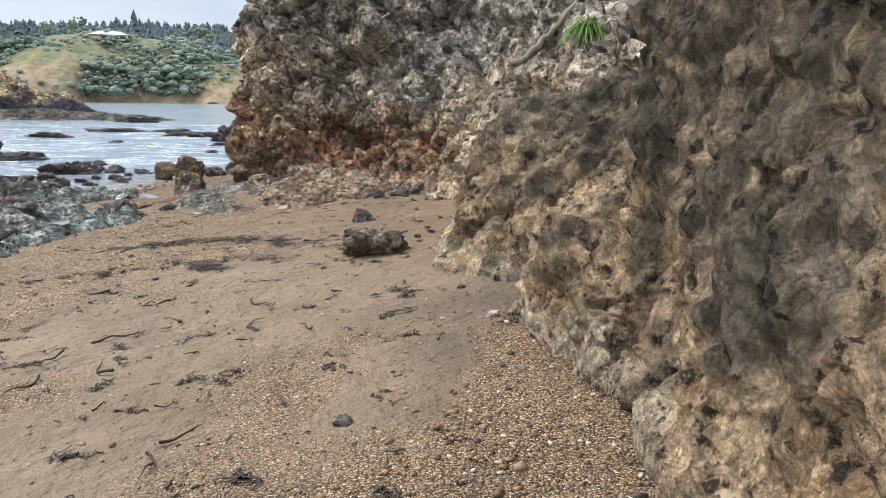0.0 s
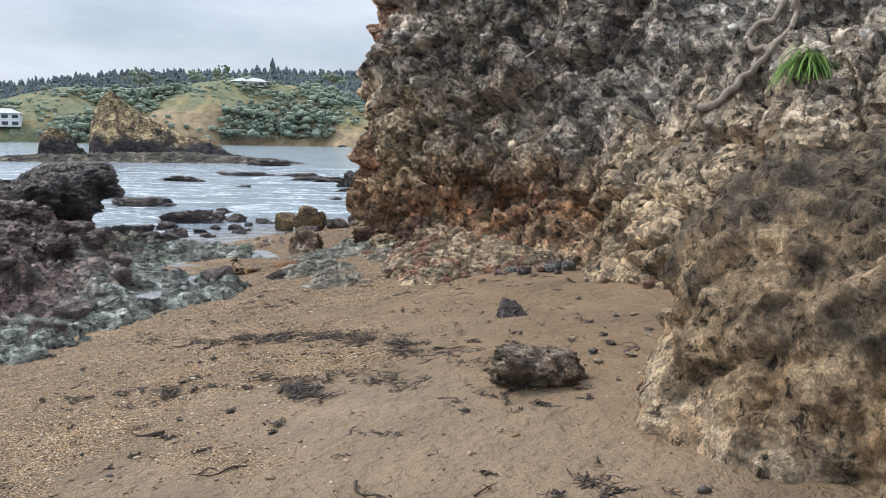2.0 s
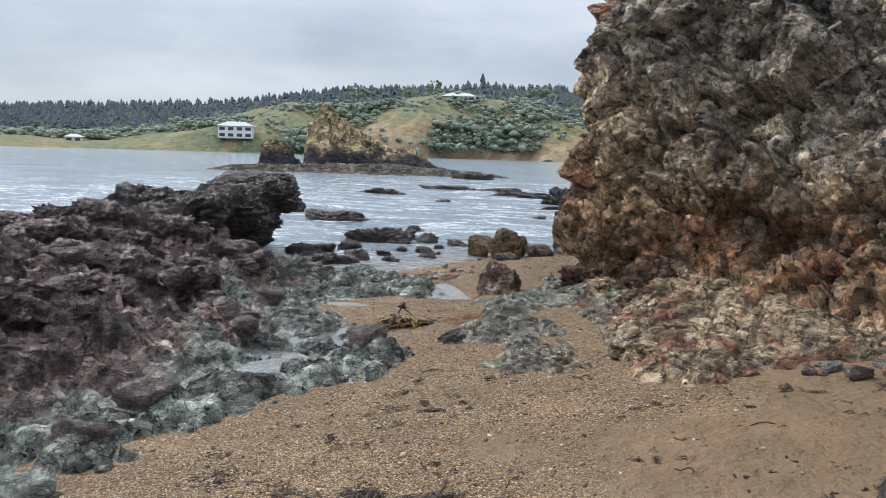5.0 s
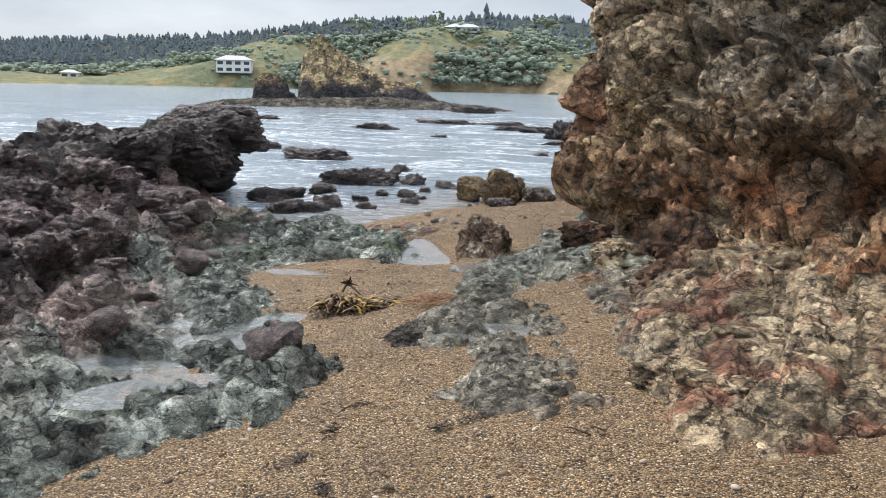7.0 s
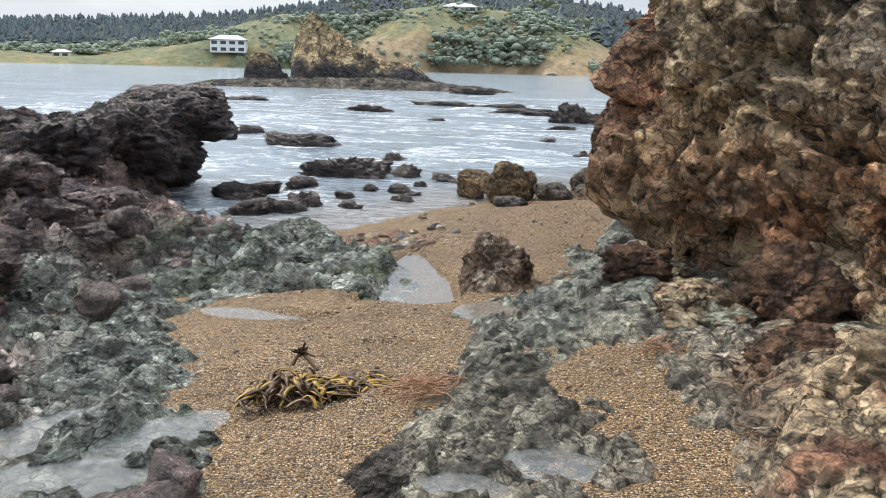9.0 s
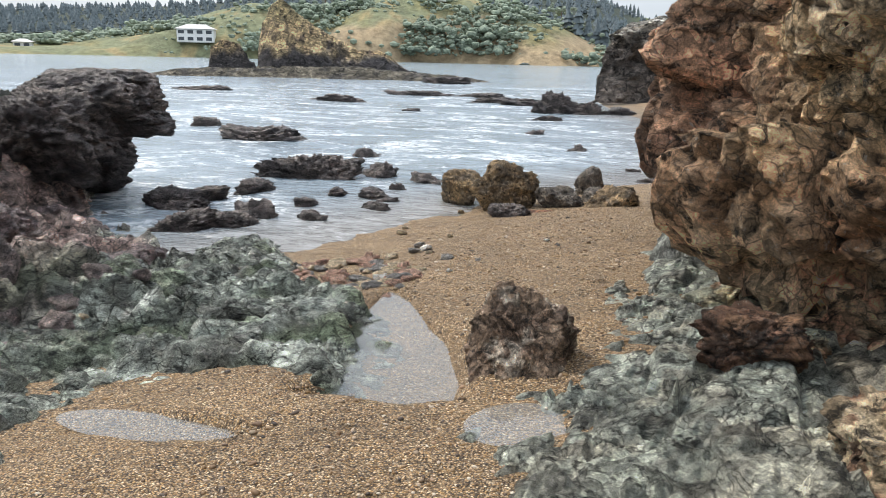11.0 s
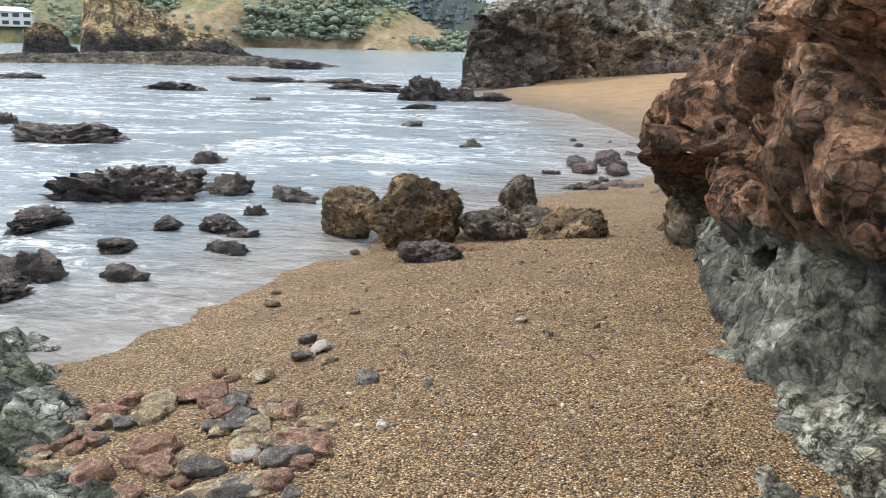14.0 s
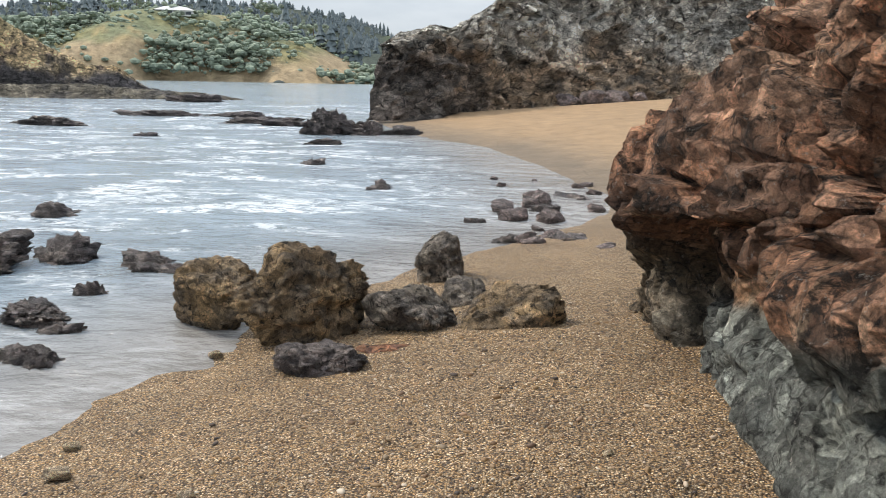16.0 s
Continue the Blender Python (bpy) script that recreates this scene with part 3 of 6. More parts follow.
def main_colour(V):
    x, y, z = V.T
    n1, n2, n3 = fbm(V * 0.8, 4), fbm(V * 2.3 + 11, 4), fbm(V * 5.0 + 23, 3)
    col = np.tile(np.array([0.34, 0.25, 0.16]), (len(V), 1))
    col = mixc(col, (0.44, 0.32, 0.18), smooth(-0.1, 0.3, n1) * smooth(3.2, 1.2, z))
    grey = (1 - 0.35 * smooth(13.5, 15, y)) * smooth(0.9, 1.9, z + 1.1 * n1 + 0.4 * n2) * smooth(21.5, 18.5, y)
    col = mixc(col, (0.25, 0.232, 0.205), grey * 0.9)
    col = mixc(col, (0.52, 0.50, 0.455), grey * smooth(0.12, 0.4, n3 + 0.4 * n2) * 0.8)
    col = mixc(col, (0.05, 0.043, 0.037), smooth(0.06, 0.32, n2 + 0.3 * n1) * (0.72 - 0.35 * smooth(14, 12, y)))
    # iron-red broken band low down, dark brown towards the point
    red = np.exp(-((z - 0.35 - 0.4 * n1) / 0.42) ** 2) * smooth(11.5, 13.5, y)
    col = mixc(col, (0.42, 0.19, 0.085), red * (0.55 + 0.5 * smooth(-0.1, 0.2, n2)))
    ochre = smooth(15.8, 17.0, y) * smooth(20.6, 19.4, y) * smooth(0.6, 1.0, z + 0.3 * n1) * smooth(3.0, 2.0, z + 0.6 * n1)
    col = mixc(col, (0.42, 0.30, 0.17), ochre * 0.65)
    dark = smooth(15.0, 17.0, y) * smooth(1.35, 0.6, z + 0.7 * n1) * smooth(-0.1, 0.2, z + 0.3 * n2)
    col = mixc(col, (0.19, 0.105, 0.057), dark * 0.6)
    east = smooth(17.6, 19.2, y + 0.8 * n1)
    col = mixc(col, (0.165, 0.092, 0.062), east * 0.85 * smooth(-0.1, 0.15, z))
    col = mixc(col, (0.265, 0.135, 0.078), east * smooth(0.04, 0.35, n2) * smooth(-0.1, 0.2, z) * 0.85)
    # pale veins and the pale jumble at the foot
    vein = smooth(0.035, 0.0, np.abs(fbm(V * (1.2, 1.2, 2.0) + 51, 3))) * smooth(15, 17, y) * smooth(0.6, 0.0, z)
    col = mixc(col, (0.50, 0.42, 0.29), vein * 0.7)
    foot = smooth(0.55, 0.12, z + 0.35 * n2) * smooth(18.6, 17.2, y) * smooth(11, 12.5, y)
    col = mixc(col, (0.46, 0.345, 0.22), foot * 0.9)
    col = mixc(col, (0.26, 0.11, 0.065), foot * smooth(0.1, 0.35, n2 + 0.3 * n3) * 0.8)
    rust = smooth(1.2, 0.5, z + 0.5 * n1) * smooth(0.12, 0.4, z) * smooth(10.5, 12.0, y) * smooth(17.0, 15.5, y)
    col = mixc(col, (0.40, 0.165, 0.07), rust * 0.65 * smooth(-0.25, 0.2, n2))
    # upper face brightened: the light on it is put into the colour
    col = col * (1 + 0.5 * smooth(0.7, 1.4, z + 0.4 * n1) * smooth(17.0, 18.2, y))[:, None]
    gg = smooth(0.03, -0.05, z - grey_top(y) + 0.10 * n2) * smooth(17.6, 18.8, y) * smooth(23.6, 22.6, y + 0.5 * n1)
    col = mixc(col, (0.12, 0.128, 0.116), gg)
    col = mixc(col, (0.19, 0.195, 0.17), gg * smooth(0.05, 0.35, n2) * 0.7)
    clay = smooth(14.5, 12.0, y + 0.8 * n1)
    col = mixc(col, (0.37, 0.28, 0.18), clay * smooth(3.4, 1.6, z + 0.8 * n1) * 0.7)
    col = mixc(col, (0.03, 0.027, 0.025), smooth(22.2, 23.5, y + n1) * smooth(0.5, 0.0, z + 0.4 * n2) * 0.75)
    # colour scaled by height: darker low down, brighter higher up
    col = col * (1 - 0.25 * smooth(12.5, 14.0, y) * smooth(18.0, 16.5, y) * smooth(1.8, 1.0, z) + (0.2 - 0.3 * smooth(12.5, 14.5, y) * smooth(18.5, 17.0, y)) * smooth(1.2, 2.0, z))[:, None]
    return col, gg * 0.35


def cliff_object(name, V, nu, nv, colour, material, label):
    col, wet = colour(V)
    me = mesh_from(name, V, grid_faces(nu, nv), material, col, wet, shade=material is MAT_CLAY)
    return tagged(new(name, me), label, "cliff", kind="structure")


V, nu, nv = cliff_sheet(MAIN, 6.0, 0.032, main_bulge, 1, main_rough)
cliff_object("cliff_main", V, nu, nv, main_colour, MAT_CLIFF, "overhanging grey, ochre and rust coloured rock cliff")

CLAY = [(1.3, -2.5, 1.6, -2.5), (0.95, 0.0, 1.2, 0.2), (0.95, 1.6, 1.1, 1.8), (0.98, 2.6, 1.15, 2.8), (1.02, 3.3, 1.12, 3.5),
        (1.1, 4.0, 1.22, 4.2), (1.7, 4.7, 1.9, 4.9), (2.6, 6.2, 3.2, 6.6), (2.9, 8.0, 3.6, 8.4), (2.6, 9.6, 3.6, 10.3), (3.2, 12.0, 4.5, 12.0)]


def clay_bulge(xy, z):
    return 0.06 * np.exp(-((z - 0.9) / 0.4) ** 2) + 0.14 * smooth(0.55, 0.1, z) - 0.12 * np.exp(-((z - 0.16) / 0.08) ** 2)


def clay_rough(V):
    return 0.24 * fbm(V * 0.9 + 5, 4) + 0.06 * blocky(V * (2.4, 2.4, 1.6) + 3, 0.9, 0.3) + 0.12 * ridged(V * (2.2, 2.2, 1.2), 4) - 0.06 + 0.03 * blocky(V * (6, 6, 4), 1.0, 0.5) + 0.02 * blocky(V * 13, 1.0, 0.6, 0.25) + 0.05 * fbm(V * 7, 4, 0.6)


def clay_colour(V):
    x, y, z = V.T
    n1, n2, n3 = fbm(V * 1.1 + 3, 4), fbm(V * 3.0 + 14, 4), fbm(V * 7 + 2, 3)
    col = np.tile(np.array([0.345, 0.25, 0.155]), (len(V), 1))
    col = mixc(col, (0.46, 0.375, 0.27), smooth(0.62, 0.3, z + 0.35 * n1) * 0.85)
    col = mixc(col, (0.27, 0.165, 0.08), smooth(0.05, 0.3, n2) * 0.6)
    # dark crust high up, its colour deepened for shade from plants overhead
    dark = smooth(0.75, 1.25, z + 0.8 * n1 + 0.5 * n2)
    col = mixc(col, (0.085, 0.072, 0.055), dark * 0.9)
    col = mixc(col, (0.25, 0.185, 0.11), dark * smooth(0.08, 0.3, n3) * 0.7)
    col = mixc(col, (0.075, 0.065, 0.05), smooth(0.22, 0.4, n1 + 0.4 * n3) * smooth(0.6, 0.9, z) * 0.7)
    return col, np.zeros(len(V))


V, nu, nv = cliff_sheet(CLAY, 4.0, 0.026, clay_bulge, 2, clay_rough)
cliff_object("cliff_clay", V, nu, nv, clay_colour, MAT_CLAY, "steep ochre clay bank with dark weathered crust")


def build_hilltop():
    """Grassy ground behind and above the cliff edges."""
    p = np.array(MAIN)
    rim = p[:, 2:4] + 0.5 * (p[:, 2:4] - p[:, :2])
    q = np.array(CLAY)
    low = q[:9, 2:4] + 0.15 * (q[:9, 2:4] - q[:9, :2]) + (0.25, 0)
    xs, ys = graded(-5, 60, -5, 6, 0.12), graded(-30, 34, 0, 29, 0.15)
    X, Y = [a.ravel() for a in np.meshgrid(xs, ys, indexing="ij")]
    outline = [(60.0, -30.0), (2.0, -30.0)] + [tuple(a) for a in low] + [tuple(a) for a in rim] + [(60.0, 30.0)]
    d = inside(outline, X, Y)
    P = np.stack([X, Y, 0 * X], 1)
    z = 3.9 + 1.9 * smooth(6.5, 10.5, Y) + 0.22 * np.minimum(np.maximum(d, 0), 14) + 0.35 * fbm(P * 0.5, 3) - 1.2 * smooth(0.35, -0.1, d)
    keep = d > -0.1
    F = grid_faces(len(xs), len(ys))
    F = F[keep[F].all(1)]
    used = np.unique(F)
    remap = np.zeros(len(X), int)
    remap[used] = np.arange(len(used))
    V = np.stack([X, Y, z], 1)[used]
    n = fbm(V * 0.7, 4)
    col = mixc(np.tile(np.array([0.10, 0.125, 0.045]), (len(V), 1)), (0.21, 0.19, 0.09), smooth(0, 0.3, n))
    me = mesh_from("hilltop", V, remap[F], MAT_TURF, col)
    tagged(new("hilltop", me), "rough grassy ground above the cliff edge", "hill", kind="structure")


# ---- mounds, boulders and reefs ----
ICO = {}


def ico(level):
    if level not in ICO:
        bm = bmesh.new()
        bmesh.ops.create_icosphere(bm, subdivisions=level, radius=1.0)
        bm.verts.ensure_lookup_table()
        v = np.array([tuple(a.co) for a in bm.verts])
        f = np.array([[a.index for a in face.verts] for face in bm.faces])
        bm.free()
        ICO[level] = (v, f)
    return ICO[level]


def boulder_shape(size, seed, level=5, angular=0.5, fine=0.05, lean=(0, 0), taper=0.0):
    """A broken, worn stone round the origin with its half sizes: a block cut by chance planes, then roughened."""
    v, f = ico(level)
    rs = np.random.RandomState(seed)
    cuts = rs.normal(size=(13, 3))
    cuts = np.vstack([cuts / np.linalg.norm(cuts, axis=1)[:, None], np.eye(3), -np.eye(3)])
    reach = np.r_[rs.uniform(0.62, 0.98, 13), np.full(6, 0.97)]
    q = (np.maximum(0, v @ cuts.T) / reach) ** (7 + 10 * angular)
    r = q.sum(1) ** (-1 / (7 + 10 * angular))
    o = seed * 13.7
    p = v * r[:, None]
    r = 1 + 0.16 * fbm(v * 1.4 + o, 3) + 0.16 * angular * blocky(v * 2.4 + o, 0.9, 0.4) + 0.09 * angular * blocky(v * 5 + o, 1.0, 0.5) + fine * blocky(v * 11 + o, 1.0, 0.4) + fine * fbm(v * 16 + o, 3)
    p = p * r[:, None] * np.array(size)
    k = 1 - taper * p[:, 2] / size[2]
    p[:, 0] = p[:, 0] * k + lean[0] * p[:, 2]
    p[:, 1] = p[:, 1] * k + lean[1] * p[:, 2]
    return p, f


def stone_colour(p, base, second, third, seed, scale=1.0):
    o = seed * 7.1
    n1, n2, n3 = fbm(p * 2.0 * scale + o, 4), fbm(p * 5 * scale + o + 5, 4), fbm(p * 11 * scale + o, 3)
    col = np.tile(np.array(base), (len(p), 1))
    col = mixc(col, second, smooth(-0.1, 0.25, n1))
    col = mixc(col, third, smooth(0.08, 0.3, n2) * 0.8)
    return mixc(col, np.array(base) * 0.4, smooth(0.1, 0.35, n3) * 0.5)


def boulder(name, loc, size, seed, colours, label, category="rock", turn=0.0, level=5, material=None, wet=0.0, group="", **shape):
    p, f = boulder_shape(size, seed, level, **shape)
    c, s = math.cos(turn), math.sin(turn)
    p = np.stack([p[:, 0] * c - p[:, 1] * s, p[:, 0] * s + p[:, 1] * c, p[:, 2]], 1)
    col = stone_colour(p, *colours, seed, scale=0.6 / max(size))
    me = mesh_from(name, p, f, material or MAT_STONE, col, np.full(len(p), wet))
    ob = new(name, me)
    ob.location = loc
    return tagged(ob, label, category, group)


BROWN = ((0.16, 0.115, 0.07), (0.25, 0.17, 0.09), (0.10, 0.08, 0.06))
GREYB = ((0.125, 0.107, 0.09), (0.20, 0.17, 0.135), (0.06, 0.053, 0.05))
DARK = ((0.10, 0.084, 0.082), (0.20, 0.165, 0.15), (0.045, 0.04, 0.042))
CLAYC = ((0.38, 0.28, 0.165), (0.44, 0.36, 0.25), (0.13, 0.11, 0.085))


def build_mound(name, centre, half, label, power=0.8):
    v, f = ico(7)
    up = np.maximum(v[:, 2], -0.3)
    p = np.stack([v[:, 0] * half[0], v[:, 1] * half[1], np.sign(up) * np.abs(up) ** power * half[2]], 1) + np.array(centre)
    p = p + v * (0.30 * fbm(p * 0.9 + 2, 3) + 0.10 * blocky(p * (1.8, 1.8, 1.6), 1.0, 0.3) + 0.13 * ridged(p * (2.2, 2.2, 1.1), 4) - 0.06 + 0.03 * blocky(p * (6, 6, 4), 1.0, 0.5) + 0.02 * blocky(p * 14, 1.0, 0.6, 0.25) + 0.05 * fbm(p * 7, 4, 0.6))[:, None]
    col, wet = clay_colour(p)
    me = mesh_from(name, p, f, MAT_CLAY, col, wet)
    tagged(new(name, me), label, "mound", kind="structure")


build_mound("clay_mound", (1.95, 7.4, 0.1), (1.75, 2.3, 1.55), "ochre clay mound with a dark crusted top at the cliff foot")
build_mound("clay_toe", (1.66, 4.5, 0.1), (1.16, 1.35, 1.0), "pale clay toe at the foot of the bank", 0.7)

REEF = [(-7.0, 7.3), (-5.9, 8.2), (-5.0, 8.7), (-4.75, 9.6), (-4.95, 10.5), (-4.55, 11.0), (-4.25, 11.5), (-4.4, 12.5), (-4.85, 13.2), (-5.6, 13.7), (-6.2, 14.7), (-7.3, 15.5),
        (-7.2, 16.2), (-6.4, 16.5), (-5.75, 16.4), (-5.75, 17.0), (-6.3, 18.3), (-7.2, 18.7), (-8.4, 20.2), (-10.0, 21.6), (-11.6, 23.0), (-14.5, 23.5), (-18.0, 20.0), (-19.0, 14.0), (-15.0, 9.0), (-10.0, 6.4)]


def reef_height(x, y):
    P = np.stack([x, y, 0 * x], 1)
    d = inside(REEF, x, y) + 0.35 * fbm(P * 1.3 + 8, 3)
    rise = np.maximum(0, d - 0.9)
    rise = 0.34 * rise * smooth(0, 0.7, rise + 0.25)
    rise = np.minimum(rise, 1.0 + 0.15 * rise)
    lump = smooth(0.1, 2.6, d)
    h = beach(x, y) + 0.10 * smooth(-0.05, 0.35, d) - 0.25 * smooth(0.05, -0.2, d) + rise
    t = np.clip(((x + 11.3) * -2.5 + (y - 15.5) * 6.5) / 48.5, 0, 1)
    off = np.hypot(x + 11.3 + 2.5 * t, y - 15.5 - 6.5 * t)
    h += np.maximum(0, 0.1 + 0.3 * t - h) * smooth(1.4, 0.1, off) * 0.9
    Q = np.stack([x + 0.3 * y, y - 0.3 * x, h * 1.2], 1)
    Q = Q + 0.10 * np.stack([fbm(Q * 2.3 + k * 7, 2) for k in range(3)], 1)
    h += (0.06 + 0.16 * lump) * blocky(Q * (0.9, 1.3, 1.0), 1.0, 0.5, 0.12) + (0.07 + 0.13 * lump) * blocky(Q * (2.0, 2.8, 2.6) + 4, 0.9, 0.7, 0.2) + (0.05 + 0.05 * lump) * blocky(Q * 5.0 + 2, 1.0, 0.6, 0.22) + 0.05 * ridged(Q * 3, 3) - 0.01 + 0.02 * blocky(Q * 12)
    h += 0.35 * np.exp(-(((x + 14.2) / 1.5) ** 2 + ((y - 20.8) / 2.0) ** 2)) + 0.1 * np.exp(-(((x + 11.8) / 1.5) ** 2 + ((y - 16.2) / 1.6) ** 2))
    h -= 0.9 * smooth(17, 20, y) * smooth(-12.8, -10.5, x) * smooth(0.3, 1.2, rise)
    h = basin(x, y, h)
    return h, d, lump


def build_reef():
    xs, ys = np.arange(-19.5, -4.0, 0.04), np.arange(6.2, 24.0, 0.04)
    X, Y = [a.ravel() for a in np.meshgrid(xs, ys, indexing="ij")]
    h, d, lump = reef_height(X, Y)
    V = np.stack([X, Y, h], 1)
    n1, n2 = fbm(V * 0.7 + 3, 4), fbm(V * 3 + 9, 4)
    V[:, 0] += 0.10 * lump * fbm(V * 3.0 + 60, 3)
    V[:, 1] += 0.10 * lump * fbm(V * 3.0 + 90, 3)
    col = np.tile(np.array([0.115, 0.087, 0.084]), (len(X), 1))
    col = mixc(col, (0.26, 0.20, 0.19), smooth(0.0, 0.3, n2))
    col = mixc(col, (0.035, 0.032, 0.033), smooth(-0.05, 0.45, h + 0.5 * n1) * 0.85)
    col = mixc(col, (0.03, 0.026, 0.027), smooth(0.08, 0.28, fbm(V * 1.6 + 77, 4)) * 0.8)
    blue = smooth(1.9, 0.9, d + 1.2 * n1) + smooth(-8.8, -7.6, X) * smooth(15.5, 17, Y)
    col = mixc(col, (0.175, 0.20, 0.185), np.clip(blue, 0, 1) * 0.9)
    col = mixc(col, (0.31, 0.345, 0.335), np.clip(blue, 0, 1) * smooth(0.05, 0.35, n2) * 0.7)
    col = mixc(col, (0.06, 0.062, 0.058), np.clip(blue, 0, 1) * smooth(0.08, 0.3, fbm(V * 2.4 + 17, 4)) * 0.8)
    green = smooth(15.6, 17, Y) * smooth(-9.5, -8, X) * smooth(0.0, 0.25, fbm(V * 1.5 + 33, 3))
    col = mixc(col, (0.09, 0.115, 0.075), green * 0.8)
    col = col * (2.35 - 0.95 * np.clip(blue, 0, 1))[:, None] * np.array((1.02, 0.98, 0.90))
    keep = (d > -0.35) & (h > SEA - 0.5)
    F = grid_faces(len(xs), len(ys))
    F = F[keep[F].any(1)]
    used = np.unique(F)
    remap = np.zeros(len(V), int)
    remap[used] = np.arange(len(used))
    me = mesh_from("reef", V[used], remap[F], MAT_REEF, col[used], (np.clip(blue, 0, 1) * 0.75 + 0.25)[used], shade=False)
    tagged(new("reef", me), "dark jagged volcanic reef with wet blue grey edges", "reef", kind="structure")


build_reef()

SHELF = [(-3.1, 11.8), (-3.6, 12.6), (-4.3, 13.3), (-4.3, 13.9), (-4.5, 15.0), (-4.75, 15.9), (-4.55, 16.6), (-4.65, 17.5), (-4.6, 19.0), (-4.5, 20.4), (-3.8, 20.0), (-3.0, 17.2), (-1.9, 15.8), (-0.5, 14.6), (-0.1, 13.2), (-0.5, 12.5), (-1.4, 12.0), (-2.0, 11.6), (-2.6, 12.1)]


def build_shelf():
    xs, ys = np.arange(-5.2, 0.1, 0.03), np.arange(11.2, 20.8, 0.03)
    X, Y = [a.ravel() for a in np.meshgrid(xs, ys, indexing="ij")]
    P = np.stack([X, Y, 0 * X], 1)
    d = inside(SHELF, X, Y) + 0.30 * fbm(P * 1.5 + 2, 3)
    gully = np.exp(-((X + 2.9 - 0.35 * (Y - 13.3) * -1) / 0.28) ** 2) * smooth(12.2, 12.9, Y) * smooth(15.7, 15.0, Y)
    h = beach(X, Y) + 0.065 * smooth(0.0, 0.3, d) - 0.12 * smooth(0.05, -0.15, d) + 0.06 * smooth(0.6, 1.3, d) - 0.2 * gully - 0.05 * smooth(16, 14, Y) * smooth(0.1, 0.35, fbm(P * 0.9 + 44, 3))
    Q = np.stack([X, Y, h], 1)
    h += 0.07 * blocky(Q * (2.2, 1.5, 2), 1.0, 0.5) + 0.05 * blocky(Q * (5, 3.5, 5) + 3, 1.0, 0.6) + 0.02 * blocky(Q * 11, 1.0, 0.5) + 0.012 * ridged(Q * 9, 3)
    lift = smooth(-3.0, -2.0, X) * smooth(0.1, 0.9, d)
    h += lift * (0.10 + 0.16 * smooth(12.6, 14.6, Y)) + lift * 0.16 * blocky(Q * (1.1, 1.1, 1.4) + 5, 0.8)
    h = basin(X, Y, h)
    V = np.stack([X, Y, h], 1)
    n1, n2 = fbm(V * 0.9 + 3, 4), fbm(V * 3 + 19, 4)
    col = np.tile(np.array([0.27, 0.235, 0.18]), (len(X), 1))
    blue = smooth(-3.0, -3.8, X + 0.5 * n1) * (0.25 + 0.75 * smooth(14.4, 15.8, Y + n1))
    col = mixc(col, (0.25, 0.262, 0.215), blue * 0.9)
    col = mixc(col, (0.27, 0.29, 0.25), blue * smooth(15.2, 16.4, Y) * 0.7)
    col = mixc(col, (0.33, 0.30, 0.235), smooth(0.05, 0.3, n2) * 0.6)
    col = mixc(col, (0.10, 0.09, 0.075), smooth(0.05, 0.3, fbm(V * 4.2 + 8, 3)) * 0.6)
    tan = smooth(-3.1, -2.4, X + 0.6 * n1)
    col = mixc(col, (0.36, 0.265, 0.165), tan * 0.85)
    col = mixc(col, (0.22, 0.085, 0.05), tan * smooth(0.05, 0.25, fbm(V * 2.2 + 71, 3)) * 0.8)
    keep = d > -0.25
    F = grid_faces(len(xs), len(ys))
    F = F[keep[F].any(1)]
    used = np.unique(F)
    remap = np.zeros(len(V), int)
    remap[used] = np.arange(len(used))
    me = mesh_from("rock_shelf", V[used], remap[F], MAT_REEF, col[used], (0.3 + 0.4 * blue)[used], shade=False)
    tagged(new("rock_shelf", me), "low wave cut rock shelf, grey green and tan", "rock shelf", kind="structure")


build_shelf()
# the ridge: dark crags heaped on the reef
rs = np.random.RandomState(61)
for k in range(26):
    t = k / 25.0
    s = rs.uniform(0.45, 0.85) * (0.85 + 0.3 * t)
    x, y = -11.4 - 2.3 * t + rs.normal() * 0.45, 15.3 + 6.6 * t + rs.normal() * 0.35
    boulder("crag", (x, y, 0.0 + 0.22 * t + rs.uniform(-0.18, 0.08)), (s, s * rs.uniform(0.6, 0.9), s * rs.uniform(0.55, 0.8)), 700 + k, DARK, "dark jagged crag heaped on the reef ridge", turn=rs.uniform(0, 3), material=MAT_REEF, wet=0.25, group="crags of the reef ridge", angular=0.85, fine=0.11, lean=(rs.uniform(-0.3, 0.3), rs.uniform(-0.2, 0.2)))
for k in range(34):
    x, y = rs.uniform(-12.5, -7.6), rs.uniform(11.5, 19.5)
    if inside(REEF, np.array([x]), np.array([y]))[0] < 1.5:
        continue
    s = rs.uniform(0.22, 0.5)
    z = float(reef_height(np.array([x]), np.array([y]))[0][0])
    boulder("crag", (x, y, z + 0.1 * s), (s, s * rs.uniform(0.6, 0.95), s * rs.uniform(0.5, 0.8)), 740 + k, ((0.18, 0.138, 0.134), (0.30, 0.235, 0.22), (0.06, 0.05, 0.05)), "purple brown rock lump bedded in the reef", turn=rs.uniform(0, 3), material=MAT_REEF, wet=0.2, group="rock lumps of the reef", angular=0.8, fine=0.1)
LUMPS = []
